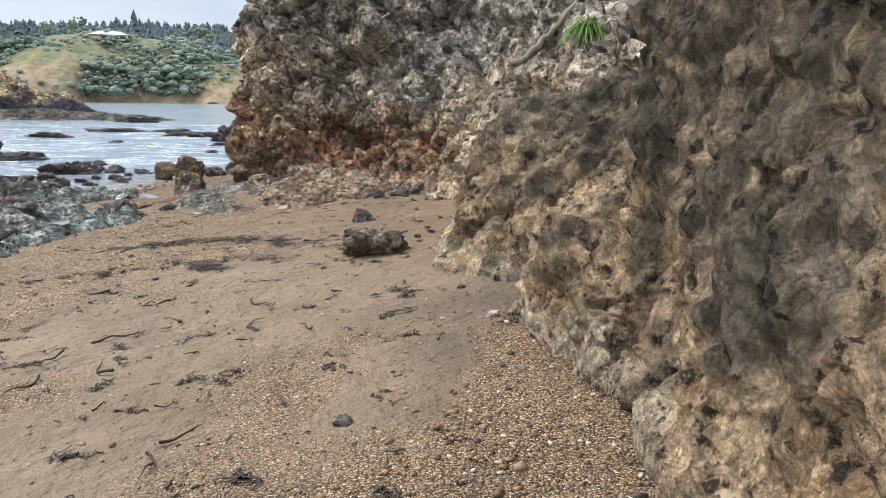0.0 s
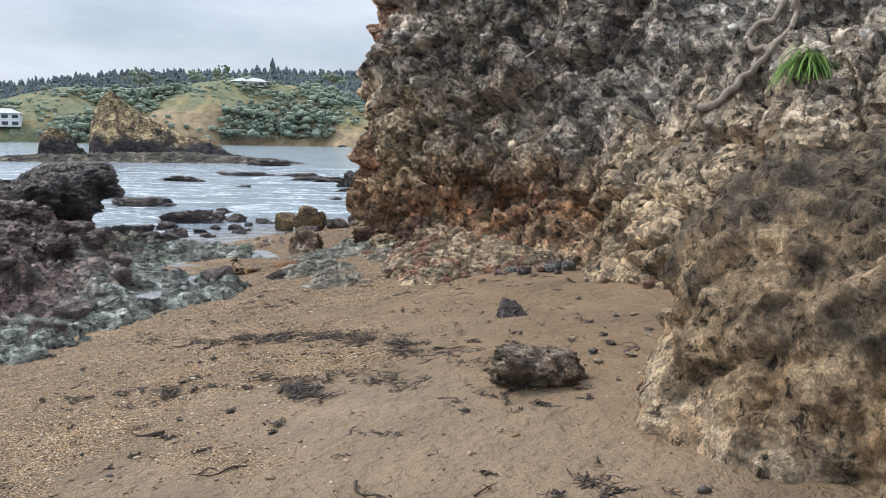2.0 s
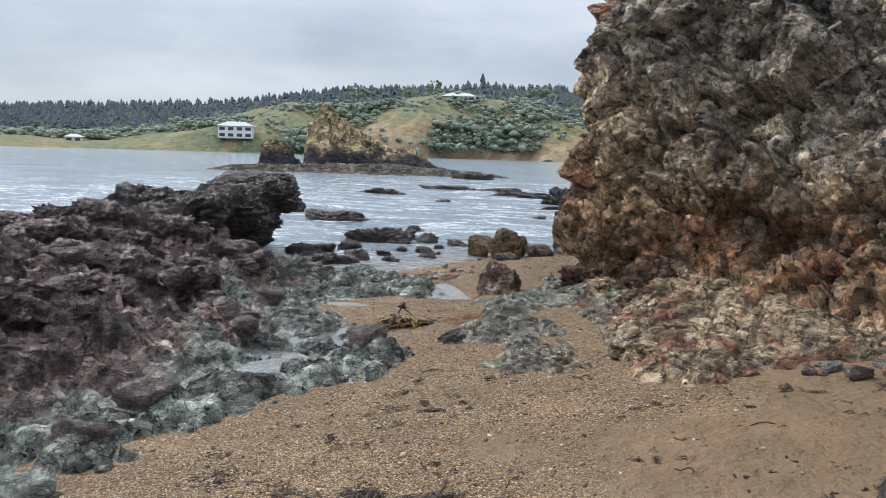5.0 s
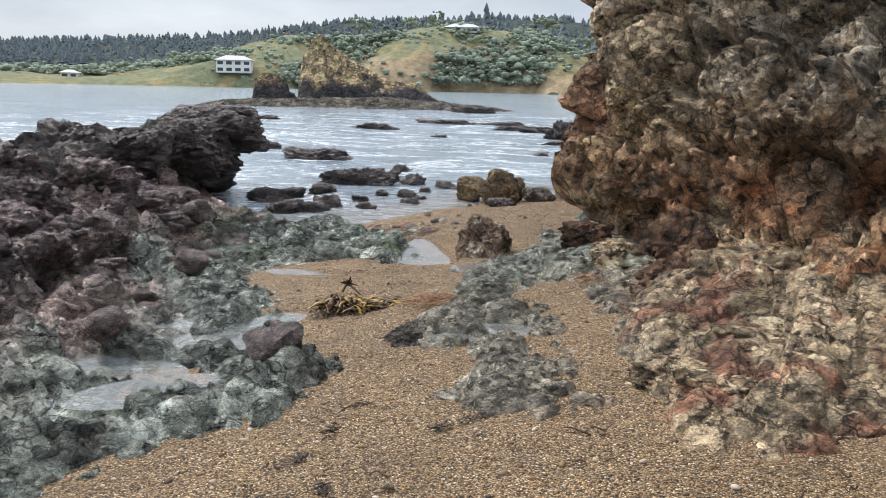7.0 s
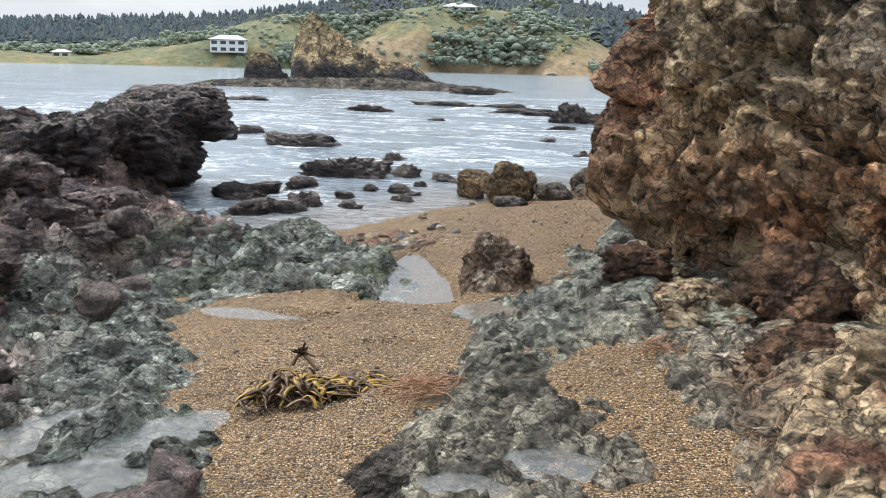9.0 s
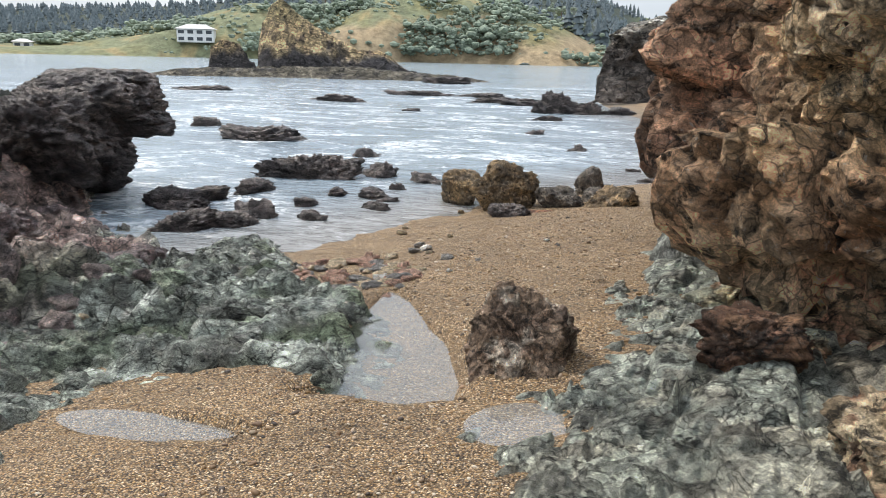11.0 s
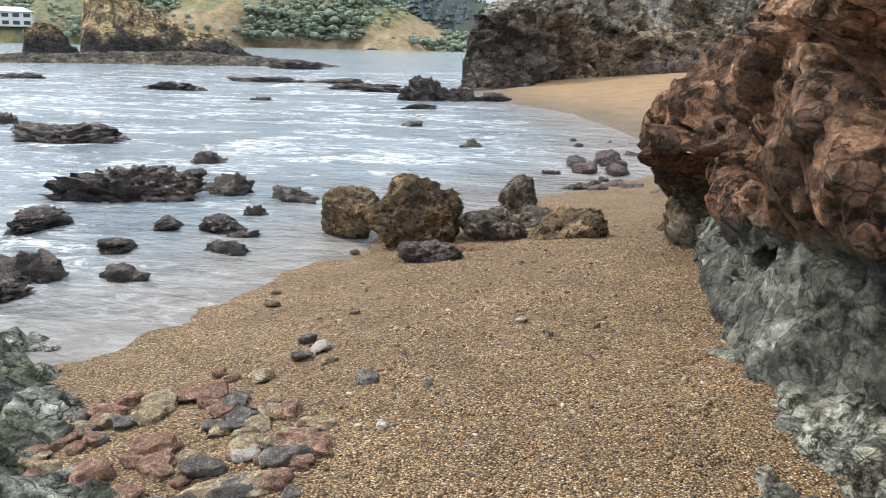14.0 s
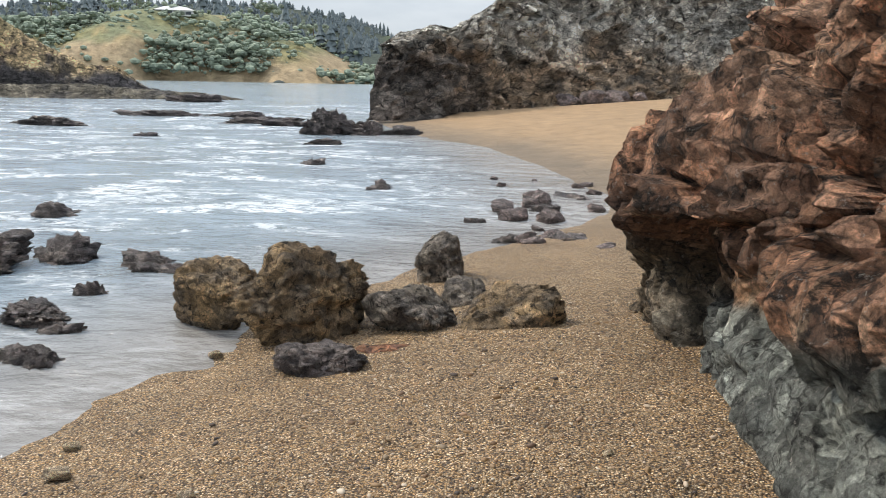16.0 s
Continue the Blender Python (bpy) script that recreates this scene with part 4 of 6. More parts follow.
for k in range(8):
    p, f = boulder_shape((1.0, 0.8, 0.62), 900 + k, 4, angular=0.8, fine=0.10)
    LUMPS.append(mesh_from("crag", p, f, MAT_REEF, stone_colour(p, (0.20, 0.15, 0.148), (0.34, 0.26, 0.25), (0.055, 0.047, 0.05), k, 0.7), np.full(len(p), 0.35), shade=False))
rs = np.random.RandomState(77)
count = 0
while count < 190:
    x, y = rs.uniform(-13.5, -6.2), rs.uniform(9.5, 20.5)
    deep = inside(REEF, np.array([x]), np.array([y]))[0]
    if deep < 1.1 + 0.8 * rs.rand() or (x > -9.0 and y > 15.3):
        continue
    s = rs.uniform(0.12, 0.3) * (1 + 0.5 * (deep > 2.5))
    z = float(reef_height(np.array([x]), np.array([y]))[0][0])
    ob = new("crag", LUMPS[count % 8])
    ob.matrix_world = pose(x, y, z + 0.12 * s, rs.uniform(-18, 18), rs.uniform(-18, 18), rs.uniform(0, 360)) @ Matrix.Diagonal((s * rs.uniform(0.9, 1.5), s, s * rs.uniform(0.8, 1.3), 1))
    tagged(ob, "jagged purple brown rock lump grown into the reef", "rock", "rock lumps of the reef")
    count += 1
boulder("overhang_rock", (-12.95, 22.35, 0.42), (1.45, 1.1, 0.52), 3, DARK, "black layered rock jutting over the water's edge", level=6, material=MAT_REEF, angular=0.35, lean=(-0.35, 0.0), wet=0.25)
boulder("overhang_rock", (-14.1, 22.3, -0.45), (1.65, 1.2, 0.95), 4, DARK, "undercut black rock foot standing in the sea", level=6, material=MAT_REEF, angular=0.4, wet=0.3)


def pool(name, cx, cy, a, b, turn, z, label):
    bm = bmesh.new()
    c, s = math.cos(turn), math.sin(turn)
    ring = []
    for k in range(48):
        t = 2 * math.pi * k / 48
        u, v = b * math.cos(t), a * math.sin(t)
        ring.append(bm.verts.new((cx + u * c - v * s, cy + u * s + v * c, z)))
    bm.faces.new(ring)
    me = bpy.data.meshes.new(name)
    bm.to_mesh(me)
    bm.free()
    me.materials.append(MAT_POOL)
    ob = tagged(new(name, me), label, "tide pool", kind="structure")
    ob.visible_shadow = False
    return ob


def outline_pool(name, outline, grow, z, label):
    """A sheet of still water, wider than its outline so that its bed cuts the shore."""
    p = np.array(outline)
    mid = p.mean(0)
    n = p - mid
    p = p + n / np.linalg.norm(n, axis=1)[:, None] * grow
    me = mesh_from(name, np.column_stack([p, np.full(len(p), z)]), [list(range(len(p)))], MAT_POOL, shade=False)
    ob = tagged(new(name, me), label, "tide pool", kind="structure")
    ob.visible_shadow = False


outline_pool("water_pool", POOL, 0.14, -0.64, "still tide pool mirroring the sky")
pool("water_gully", -2.8, 13.55, 0.8, 0.3, 0.3, -0.235, "shallow brown puddle in a rock gully")
for cx, cy, a, b, turn, z in PUDDLES:
    pool("water_puddle", cx, cy, 1.15 * b, 1.15 * a, turn, z, "thin puddle of seawater lying in the rock")

# boulders at the water's edge
EDGE = "boulders at the water's edge"
boulder("boulder", (-7.72, 24.1, -0.66), (0.38, 0.34, 0.34), 11, BROWN, "rough brown boulder half sunk in gravel at the waterline", turn=0.3, group=EDGE)
boulder("boulder", (-6.95, 23.72, -0.58), (0.50, 0.34, 0.38), 12, BROWN, "tall ochre brown boulder with a cracked flat face", turn=0.35, group=EDGE, angular=0.8, lean=(0.35, 0))
boulder("boulder", (-6.12, 23.85, -0.70), (0.32, 0.34, 0.27), 13, GREYB, "grey pitted boulder leaning on its neighbour", turn=-0.5, group=EDGE)
boulder("boulder", (-6.05, 25.5, -0.66), (0.30, 0.30, 0.30), 14, GREYB, "squat grey boulder standing in shallow water", group=EDGE)
boulder("boulder", (-5.48, 23.75, -0.70), (0.42, 0.34, 0.31), 35, BROWN, "rounded grey brown boulder on the gravel", turn=-0.3, group=EDGE)
boulder("boulder", (-5.75, 24.5, -0.74), (0.22, 0.2, 0.2), 26, GREYB, "small grey boulder behind larger ones", group=EDGE, level=4)
boulder("boulder", (-6.62, 22.85, -0.74), (0.29, 0.2, 0.18), 16, DARK, "small dark wet boulder on the gravel", group=EDGE, wet=0.5, angular=0.8)
boulder("boulder", (-6.25, 23.25, -0.80), (0.26, 0.16, 0.10), 27, ((0.22, 0.09, 0.05), (0.30, 0.14, 0.07), (0.10, 0.05, 0.04)), "low rust red stone among the boulders", group=EDGE, level=4, wet=0.4)
boulder("boulder", (-5.0, 17.05, -0.30), (0.35, 0.36, 0.32), 17, ((0.12, 0.078, 0.055), (0.20, 0.135, 0.09), (0.46, 0.39, 0.31)), "brown boulder flecked with white veins beside the pool", angular=0.7, wet=0.35, level=6, fine=0.035, taper=0.12)
# stones lying on the sand
boulder("boulder", (-0.46, 7.55, 0.16), (0.33, 0.24, 0.17), 18, ((0.20, 0.155, 0.115), (0.28, 0.22, 0.165), (0.09, 0.07, 0.055)), "flat brown stone lying on smooth sand", angular=0.7, turn=0.2)
boulder("boulder", (-0.75, 9.6, 0.09), (0.15, 0.13, 0.13), 19, DARK, "small dark wedge shaped stone on sand", angular=0.9, level=4, wet=0.3, taper=0.35)


# ledges and lumps at the foot of the overhang
TAN = ((0.42, 0.315, 0.20), (0.60, 0.48, 0.32), (0.22, 0.10, 0.06))
RUST = ((0.13, 0.07, 0.045), (0.21, 0.12, 0.07), (0.06, 0.04, 0.03))
LEDGE = "ledges under the overhang"
for k, (x, y, z, a, b, h, turn, kind, words) in enumerate(((-1.7, 13.2, 0.02, 0.55, 0.36, 0.17, 0.4, TAN, "pale cracked sandstone ledge"), (-2.25, 12.6, -0.06, 0.42, 0.30, 0.12, -0.3, TAN, "pale cracked sandstone ledge"),
                                                       (-1.9, 14.3, 0.12, 0.5, 0.34, 0.24, 0.8, TAN, "pale cracked sandstone ledge"), (-2.55, 14.85, -0.02, 0.36, 0.26, 0.2, 0.5, RUST, "rust brown rock lump"),
                                                       (-2.65, 15.7, 0.1, 0.34, 0.28, 0.3, 0.1, RUST, "dark rust brown rock lump"), (-3.25, 15.9, -0.1, 0.34, 0.26, 0.2, 1.0, TAN, "cream streaked rock lump"),
                                                       (-1.1, 13.5, 0.12, 0.44, 0.32, 0.26, 0.2, TAN, "pale cracked sandstone ledge"), (-3.7, 16.9, -0.12, 0.32, 0.26, 0.2, 0.7, RUST, "rust brown rock lump"),
                                                       (-2.15, 13.35, -0.1, 0.3, 0.2, 0.12, 1.2, RUST, "red brown rock lump"), (-4.1, 13.35, -0.33, 0.3, 0.2, 0.13, 0.9, GREYB, "grey brown rock standing out of the sand"))):
    boulder("ledge_rock", (x, y, z), (a, b, h), 820 + k, kind, words + " at the cliff foot", turn=turn, group=LEDGE, angular=0.9, fine=0.06, material=MAT_CLIFF)


CREAM = ((0.50, 0.43, 0.29), (0.40, 0.41, 0.32), (0.30, 0.15, 0.08))
for k, (x, y, a, b, h, turn) in enumerate(((-2.88, 15.74, 0.36, 0.20, 0.12, 0.5), (-2.34, 15.25, 0.34, 0.22, 0.12, 0.3), (-3.87, 18.26, 0.34, 0.17, 0.12, 1.0), (-3.51, 17.26, 0.36, 0.20, 0.10, 1.1), (-3.76, 19.14, 0.30, 0.16, 0.12, 1.2), (-3.64, 18.06, 0.28, 0.18, 0.16, 0.9))):
    boulder("ledge_rock", (x, y, zground(x, y) + 0.55 * h), (a, b, h), 860 + k, CREAM, "cream and pale green rock slab veined with rust", turn=turn, group=LEDGE, angular=0.7, fine=0.03, material=MAT_CLIFF)
# dark rocks where the reef runs out into the water
for k, (x, y, a) in enumerate(((-11.39, 22.16, 0.50), (-11.28, 22.76, 0.38), (-11.00, 23.59, 0.34), (-9.67, 22.95, 0.24), (-9.14, 24.05, 0.30), (-9.88, 21.28, 0.40), (-10.16, 20.87, 0.40), (-9.70, 23.95, 0.20))):
    boulder("sea_rock", (x, y, max(SEA, zground(x, y)) + 0.02), (a, a * 0.7, a * 0.42), 880 + k, DARK, "low dark wet rock at the water's edge", turn=0.7 * k, group="rocks awash offshore", angular=0.9, fine=0.12, material=MAT_REEF, wet=0.5)


# sea rocks: x, y, half width, half depth, height above the water
def sea_rocks():
    rows = ((-15.3, 30.6, 1.5, 0.7, 0.35), (-11.0, 25.5, 0.85, 0.6, 0.42), (-9.95, 26.1, 0.36, 0.3, 0.28), (-9.0, 25.9, 0.42, 0.3, 0.25), (-9.8, 21.9, 0.32, 0.25, 0.28), (-18.8, 33.1, 0.6, 0.4, 0.25),
            (-9.1, 22.1, 0.3, 0.2, 0.12), (-8.7, 23.2, 0.3, 0.2, 0.12), (-7.5, 32.1, 0.33, 0.3, 0.2), (-9.6, 36.0, 0.4, 0.3, 0.15), (-10.3, 41.5, 0.65, 0.4, 0.18), (-16.4, 43.3, 0.5, 0.4, 0.2),
            (-11.4, 28.6, 0.4, 0.3, 0.22), (-9.0, 24.8, 0.16, 0.14, 0.2), (-8.8, 23.8, 0.2, 0.15, 0.1), (-8.6, 23.1, 0.28, 0.2, 0.14), (-5.8, 29.0, 0.16, 0.14, 0.16), (-5.4, 27.8, 0.2, 0.18, 0.14),
            (-4.8, 30.1, 0.25, 0.2, 0.15), (-4.7, 27.6, 0.3, 0.3, 0.14), (-4.3, 31.7, 0.4, 0.4, 0.1), (-22.0, 47.5, 1.7, 0.8, 0.35), (-20.8, 56.4, 2.2, 0.9, 0.3), (-15.0, 51.5, 1.8, 0.7, 0.3), (-11.3, 46.3, 0.85, 0.8, 0.95),
            (-9.8, 46.2, 0.8, 0.6, 0.55), (-32.8, 53.0, 2.0, 1.0, 0.3), (-27.4, 78.7, 2.4, 1.2, 0.6), (-13.0, 50.5, 1.6, 0.7, 0.35), (-8.6, 46.8, 1.0, 0.7, 0.35), (-17.5, 56.0, 1.4, 0.7, 0.3))
    for k, (x, y, a, b, h) in enumerate(rows):
        boulder("sea_rock", (x, y, SEA - 0.1), (a, b, (h + 0.1) * 0.85), 40 + k, DARK, "low dark wet rock awash in the sea", "rock", material=MAT_REEF, level=5 if a > 0.5 else 4, wet=0.5, group="rocks awash offshore", angular=1.0, fine=0.16)


sea_rocks()


build_hilltop()


# ---- sea stack, far cove and headland ----
def rock_relief(name, cx, cy, turn, xs_top, half_depth, step, colour, label, amp=1.0, material=None, category="rock"):
    """A free standing rock: heights along its length, falling steeply to both sides."""
    t = np.array(xs_top)
    u, v = np.arange(t[0, 0], t[-1, 0] + step, step), np.arange(-half_depth * 1.15, half_depth * 1.15 + step, step)
    U, W = [a.ravel() for a in np.meshgrid(u, v, indexing="ij")]
    top = np.interp(U, t[:, 0], t[:, 1])
    P = np.stack([U, W, 0 * U], 1)
    r = np.abs(W) / half_depth + 0.2 * fbm(P * (0.5 / half_depth * 3), 3)
    z = -0.6 + (top + 0.6) * (1 - smooth(0.25, 1.0, r) * 0.75 - smooth(0.9, 1.15, r) * 0.25)
    Q = np.stack([U, W, z], 1)
    z = z + amp * smooth(-0.6, 1.0, z) * (0.6 * blocky(Q * 0.5, 0.8) + 0.5 * blocky(Q * 1.2 + 4) + 0.25 * blocky(Q * 2.6))
    c, s = math.cos(turn), math.sin(turn)
    V = np.stack([cx + U * c - W * s, cy + U * s + W * c, SEA + z], 1)
    me = mesh_from(name, V, grid_faces(len(u), len(v)), material or MAT_FARROCK, colour(Q, z, top), np.zeros(len(V)))
    return tagged(new(name, me), label, category, kind="structure")


def stack_colour(Q, z, top):
    n1, n2 = fbm(Q * 0.35, 4), fbm(Q * 1.1 + 4, 4)
    col = np.tile(np.array([0.46, 0.34, 0.19]), (len(Q), 1))
    col = mixc(col, (0.14, 0.10, 0.07), smooth(0.0, 0.25, n2))
    col = mixc(col, (0.26, 0.24, 0.11), smooth(4.5, 6.0, z + 2 * n1) * 0.35)
    return mixc(col, (0.05, 0.045, 0.045), smooth(3.0, 1.4, z + 2.4 * n1))


rock_relief("sea_crag", -46.0, 88.0, 0.48, [(-4.9, 0), (-4.7, 3.0), (-4.3, 5.0), (-3.4, 6.6), (-2.6, 7.4), (-1.4, 6.4), (1.0, 4.7), (3.0, 3.5), (5.0, 2.6), (6.2, 2.4), (7.5, 2.3), (9.0, 1.4), (10.5, 0.5), (14, 0.0)], 3.8, 0.16, stack_colour,
            "tall leaning sea stack, tan above and dark at the tide line", 0.4)
rock_relief("sea_crag", -55.5, 89.0, 0.48, [(-2.6, 0), (-2.2, 2.6), (-1.0, 3.4), (0.8, 3.0), (1.6, 1.2), (2.6, 0.4)], 1.9, 0.14, stack_colour, "small undercut sea stack with a tan cap", 0.5)
rock_relief("reef_apron", -42.0, 80.0, 0.40, [(-14, 0), (-11, 0.5), (-2, 0.8), (4, 1.0), (9, 0.7), (15, 0.3), (17, 0)], 3.2, 0.2, lambda Q, z, top: mixc(np.tile(np.array([0.12, 0.105, 0.08]), (len(Q), 1)), (0.06, 0.055, 0.05), smooth(0, 0.3, fbm(Q * 0.8, 3))),
            "low reef round the foot of the sea stack", 0.25, category="reef")

COVE = [(-11.0, 54.5, -10.6, 55.0), (-9.9, 53.6, -9.0, 55.2), (-8.0, 55.0, -6.8, 57.2), (-7.0, 58.5, -5.6, 60.6), (-5.0, 60.5, -3.6, 62.6), (-2.0, 61.3, -0.8, 63.8), (3.0, 63.5, 4.0, 66.5), (8.0, 66.0, 9.0, 69.0), (20.0, 68.0, 21.0, 71.0)]


def build_cove():
    V, a, b = cliff_sheet(COVE, 13.0, 0.13, lambda xy, z: 0.4 * np.exp(-((z - 1.6) / 0.9) ** 2) * smooth(-3, -7, xy[:, 0]) - 1.2 * smooth(2.5, 9, z) * smooth(0, 14, z),
                          3, lambda V: 0.9 * fbm(V * 0.2, 3) + 0.7 * blocky(V * 0.45, 0.9) + 0.32 * blocky(V * 1.2 + 3) + 0.12 * blocky(V * 3))
    top = np.interp(V[:, 0], [-12.5, -11, -10, -8, -5, -1, 4, 10], [0.6, 1.7, 2.1, 3.0, 4.6, 6.8, 9, 11]) + 1.1 * fbm(np.stack([V[:, 0] * 0.5, V[:, 1] * 0.5, 0 * V[:, 0]], 1), 4)
    V[:, 2] = np.where(V[:, 2] > top, top + (V[:, 2] - top) * 0.08, V[:, 2])
    V[:, 1] += np.maximum(0, V[:, 2] - top) * 8

    def colour(V):
        n1, n2 = fbm(V * 0.3, 4), fbm(V * 1.2 + 3, 4)
        col = np.tile(np.array([0.26, 0.19, 0.13]), (len(V), 1))
        col = mixc(col, (0.36, 0.34, 0.30), smooth(1.6, 3.4, V[:, 2] + 1.8 * n1))
        col = mixc(col, (0.085, 0.07, 0.06), smooth(-5.0, -7.5, V[:, 0] + 1.5 * n1) * smooth(3, 1.6, V[:, 2]))
        col = mixc(col, (0.08, 0.07, 0.06), smooth(0.05, 0.3, n2) * 0.7)
        return col, np.zeros(len(V))
    cliff_object("cliff_cove", V, a, b, colour, MAT_FARROCK, "grey and brown cliff behind a small cove")


build_cove()


# far land: azimuth in degrees (to the right of straight ahead) and elevation of the skyline
def skyline(az, table):
    t = np.array(table)
    return np.interp(az, t[:, 0], t[:, 1])


HEAD = [(-62, 0.5), (-52, 0.8), (-44, 0.8), (-40, 1.3), (-38, 2.0), (-34.5, 2.9), (-30.5, 3.4), (-28, 3.3), (-25.7, 3.8), (-21.5, 4.3), (-18.3, 4.2), (-14.4, 3.5), (-12.1, 2.6), (-9.8, 1.4), (-7.6, 0.3), (-6.8, 0)]
RIDGE = [(-75, 2.2), (-62, 2.6), (-52, 2.1), (-47, 2.5), (-42, 2.8), (-37, 3.1), (-33, 3.6), (-29, 4.3), (-24, 4.6), (-19, 4.8), (-14, 4.8), (-10, 4.2), (-7.5, 3.2), (-5, 2.7), (-2, 3.0), (4, 3.8), (20, 4.5)]




def land_height(az, r, table, r0, r1, steep):
    top = np.tan(np.radians(np.maximum(0, skyline(az, table) - 0.3))) * r1 + 1.5
    w = (r - r0) / (r1 - r0)
    return SEA - 1.0 + (top + 1.0) * np.where(w < 1, np.maximum(0, w) ** steep, 1.0 - 0.15 * (w - 1))


def build_land(name, table, az0, az1, r0, r1, r2, steep, colour, label):
    az, r = np.linspace(az0, az1, int((az1 - az0) * 5)), np.linspace(r0, r2, 40)
    A, R = [a.ravel() for a in np.meshgrid(az, r, indexing="ij")]
    x, y = R * np.sin(np.radians(A)), R * np.cos(np.radians(A))
    P = np.stack([x, y, 0 * x], 1) * 0.02
    z = land_height(A, R + 14 * fbm(P * 1.6, 3), table, r0 + 6, r1, steep)
    z = z + np.minimum(1, np.maximum(0, z) / 8) * (3.0 * fbm(P * 2, 3))
    V = np.stack([x, y, z], 1)
    me = mesh_from(name, V, grid_faces(len(az), len(r)), MAT_LAND, colour(V, A, R), None)
    return tagged(new(name, me), label, "hill", kind="structure")


def head_colour(V, A, R):
    n1, n2 = fbm(V * 0.03, 4), fbm(V * 0.09 + 4, 4)
    col = np.tile(np.array([0.19, 0.205, 0.115]), (len(V), 1))
    col = mixc(col, (0.23, 0.215, 0.10), smooth(0.0, 0.3, n1))
    col = mixc(col, (0.33, 0.25, 0.12), smooth(0.1, 0.35, n2) * 0.8)
    bank = smooth(16, 9, V[:, 2] + 14 * n1) * smooth(-32, -28, A)
    return mixc(col, (0.40, 0.29, 0.18), bank * 0.8)


build_land("headland", HEAD, -62, -6.5, 318, 372, 460, 0.62, head_colour, "grassy headland with tan earth banks above the sea")
build_land("far_ridge", RIDGE, -78, 22, 520, 760, 1000, 0.9, lambda V, A, R: mixc(np.tile(np.array([0.045, 0.06, 0.045]), (len(V), 1)), (0.15, 0.19, 0.06), np.clip(smooth(-8, -6, A) * smooth(0.0, 0.3, fbm(V * 0.01, 3)), 0, 1)),
           "wooded ridge across the bay")


# ---- far trees, shrubs and houses ----
def far_place(az, r):
    return r * math.sin(radians(az)), r * math.cos(radians(az))


def head_z(az, r):
    return float(land_height(np.array([az]), np.array([r]), HEAD, 324, 372, 0.62)[0])


def ridge_z(az, r):
    return float(land_height(np.array([az]), np.array([r]), RIDGE, 526, 760, 0.9)[0])


# needles and leaves paler and greyer: distance haze put into the colour
MAT_HAZY_PINE = plain_material("hazed_pine_needles", (0.125, 0.155, 0.165), 0.9, 0.2, 0.6, 0.8, 0.5)
MAT_HAZY_SHRUB = plain_material("hazed_shrub_leaves", (0.20, 0.24, 0.18), 0.9, 0.35, 0.8, 1.0, 0.5)
MAT_TRUNK = plain_material("tree_bark", (0.12, 0.095, 0.075), 0.9, 0.3, 2.0)


def conifer_mesh(rs):
    """Tiers of drooping, ragged boughs."""
    vs, fs = [], []
    h, tiers = 1.0, 5
    for k in range(tiers):
        z0, z1 = 0.12 + 0.8 * k / tiers, 0.12 + 0.8 * (k + 1.9) / tiers
        r = 0.24 * (1 - 0.8 * k / tiers)
        b = len(vs)
        vs.append((rs.normal() * 0.01, rs.normal() * 0.01, min(1.02, z1)))
        for a in range(8):
            t = 2 * math.pi * a / 8 + k
            rr = r * rs.uniform(0.55, 1.2)
            vs.append((rr * math.cos(t), rr * math.sin(t), z0 + rs.uniform(-0.05, 0.05)))
        for a in range(8):
            fs.append((b, b + 1 + a, b + 1 + (a + 1) % 8))
    return np.array(vs), np.array(fs)


def scatter(name, kinds, places, material, label, category):
    """Joins many far plants into one mesh; a place is x, y, z, size, spread, turn."""
    vs, fs, base = [], [], 0
    for k, (x, y, z, s, w, turn) in enumerate(places):
        v, f = kinds[k % len(kinds)]
        c, sn = math.cos(turn), math.sin(turn)
        vs.append(np.stack([x + w * (v[:, 0] * c - v[:, 1] * sn), y + w * (v[:, 0] * sn + v[:, 1] * c), z + s * v[:, 2]], 1))
        fs.append(f + base)
        base += len(v)
    me = mesh_from(name, np.vstack(vs), np.vstack(fs), material, shade=False)
    return tagged(new(name, me), label, category, kind="stuff")


def bush_mesh(rs, blobs=7):
    vs, fs, base = [], [], 0
    v0, f0 = ico(1)
    for k in range(blobs):
        c = rs.normal(size=3) * (0.6, 0.6, 0.2) + (0, 0, 0.3)
        r = rs.uniform(0.14, 0.4)
        n = 1 + 0.5 * fbm(v0 * 2.2 + rs.uniform(0, 50), 2)
        vs.append(c + v0 * n[:, None] * r * (1, 1, 0.8))
        fs.append(f0 + base)
        base += len(v0)
    return np.vstack(vs), np.vstack(fs)


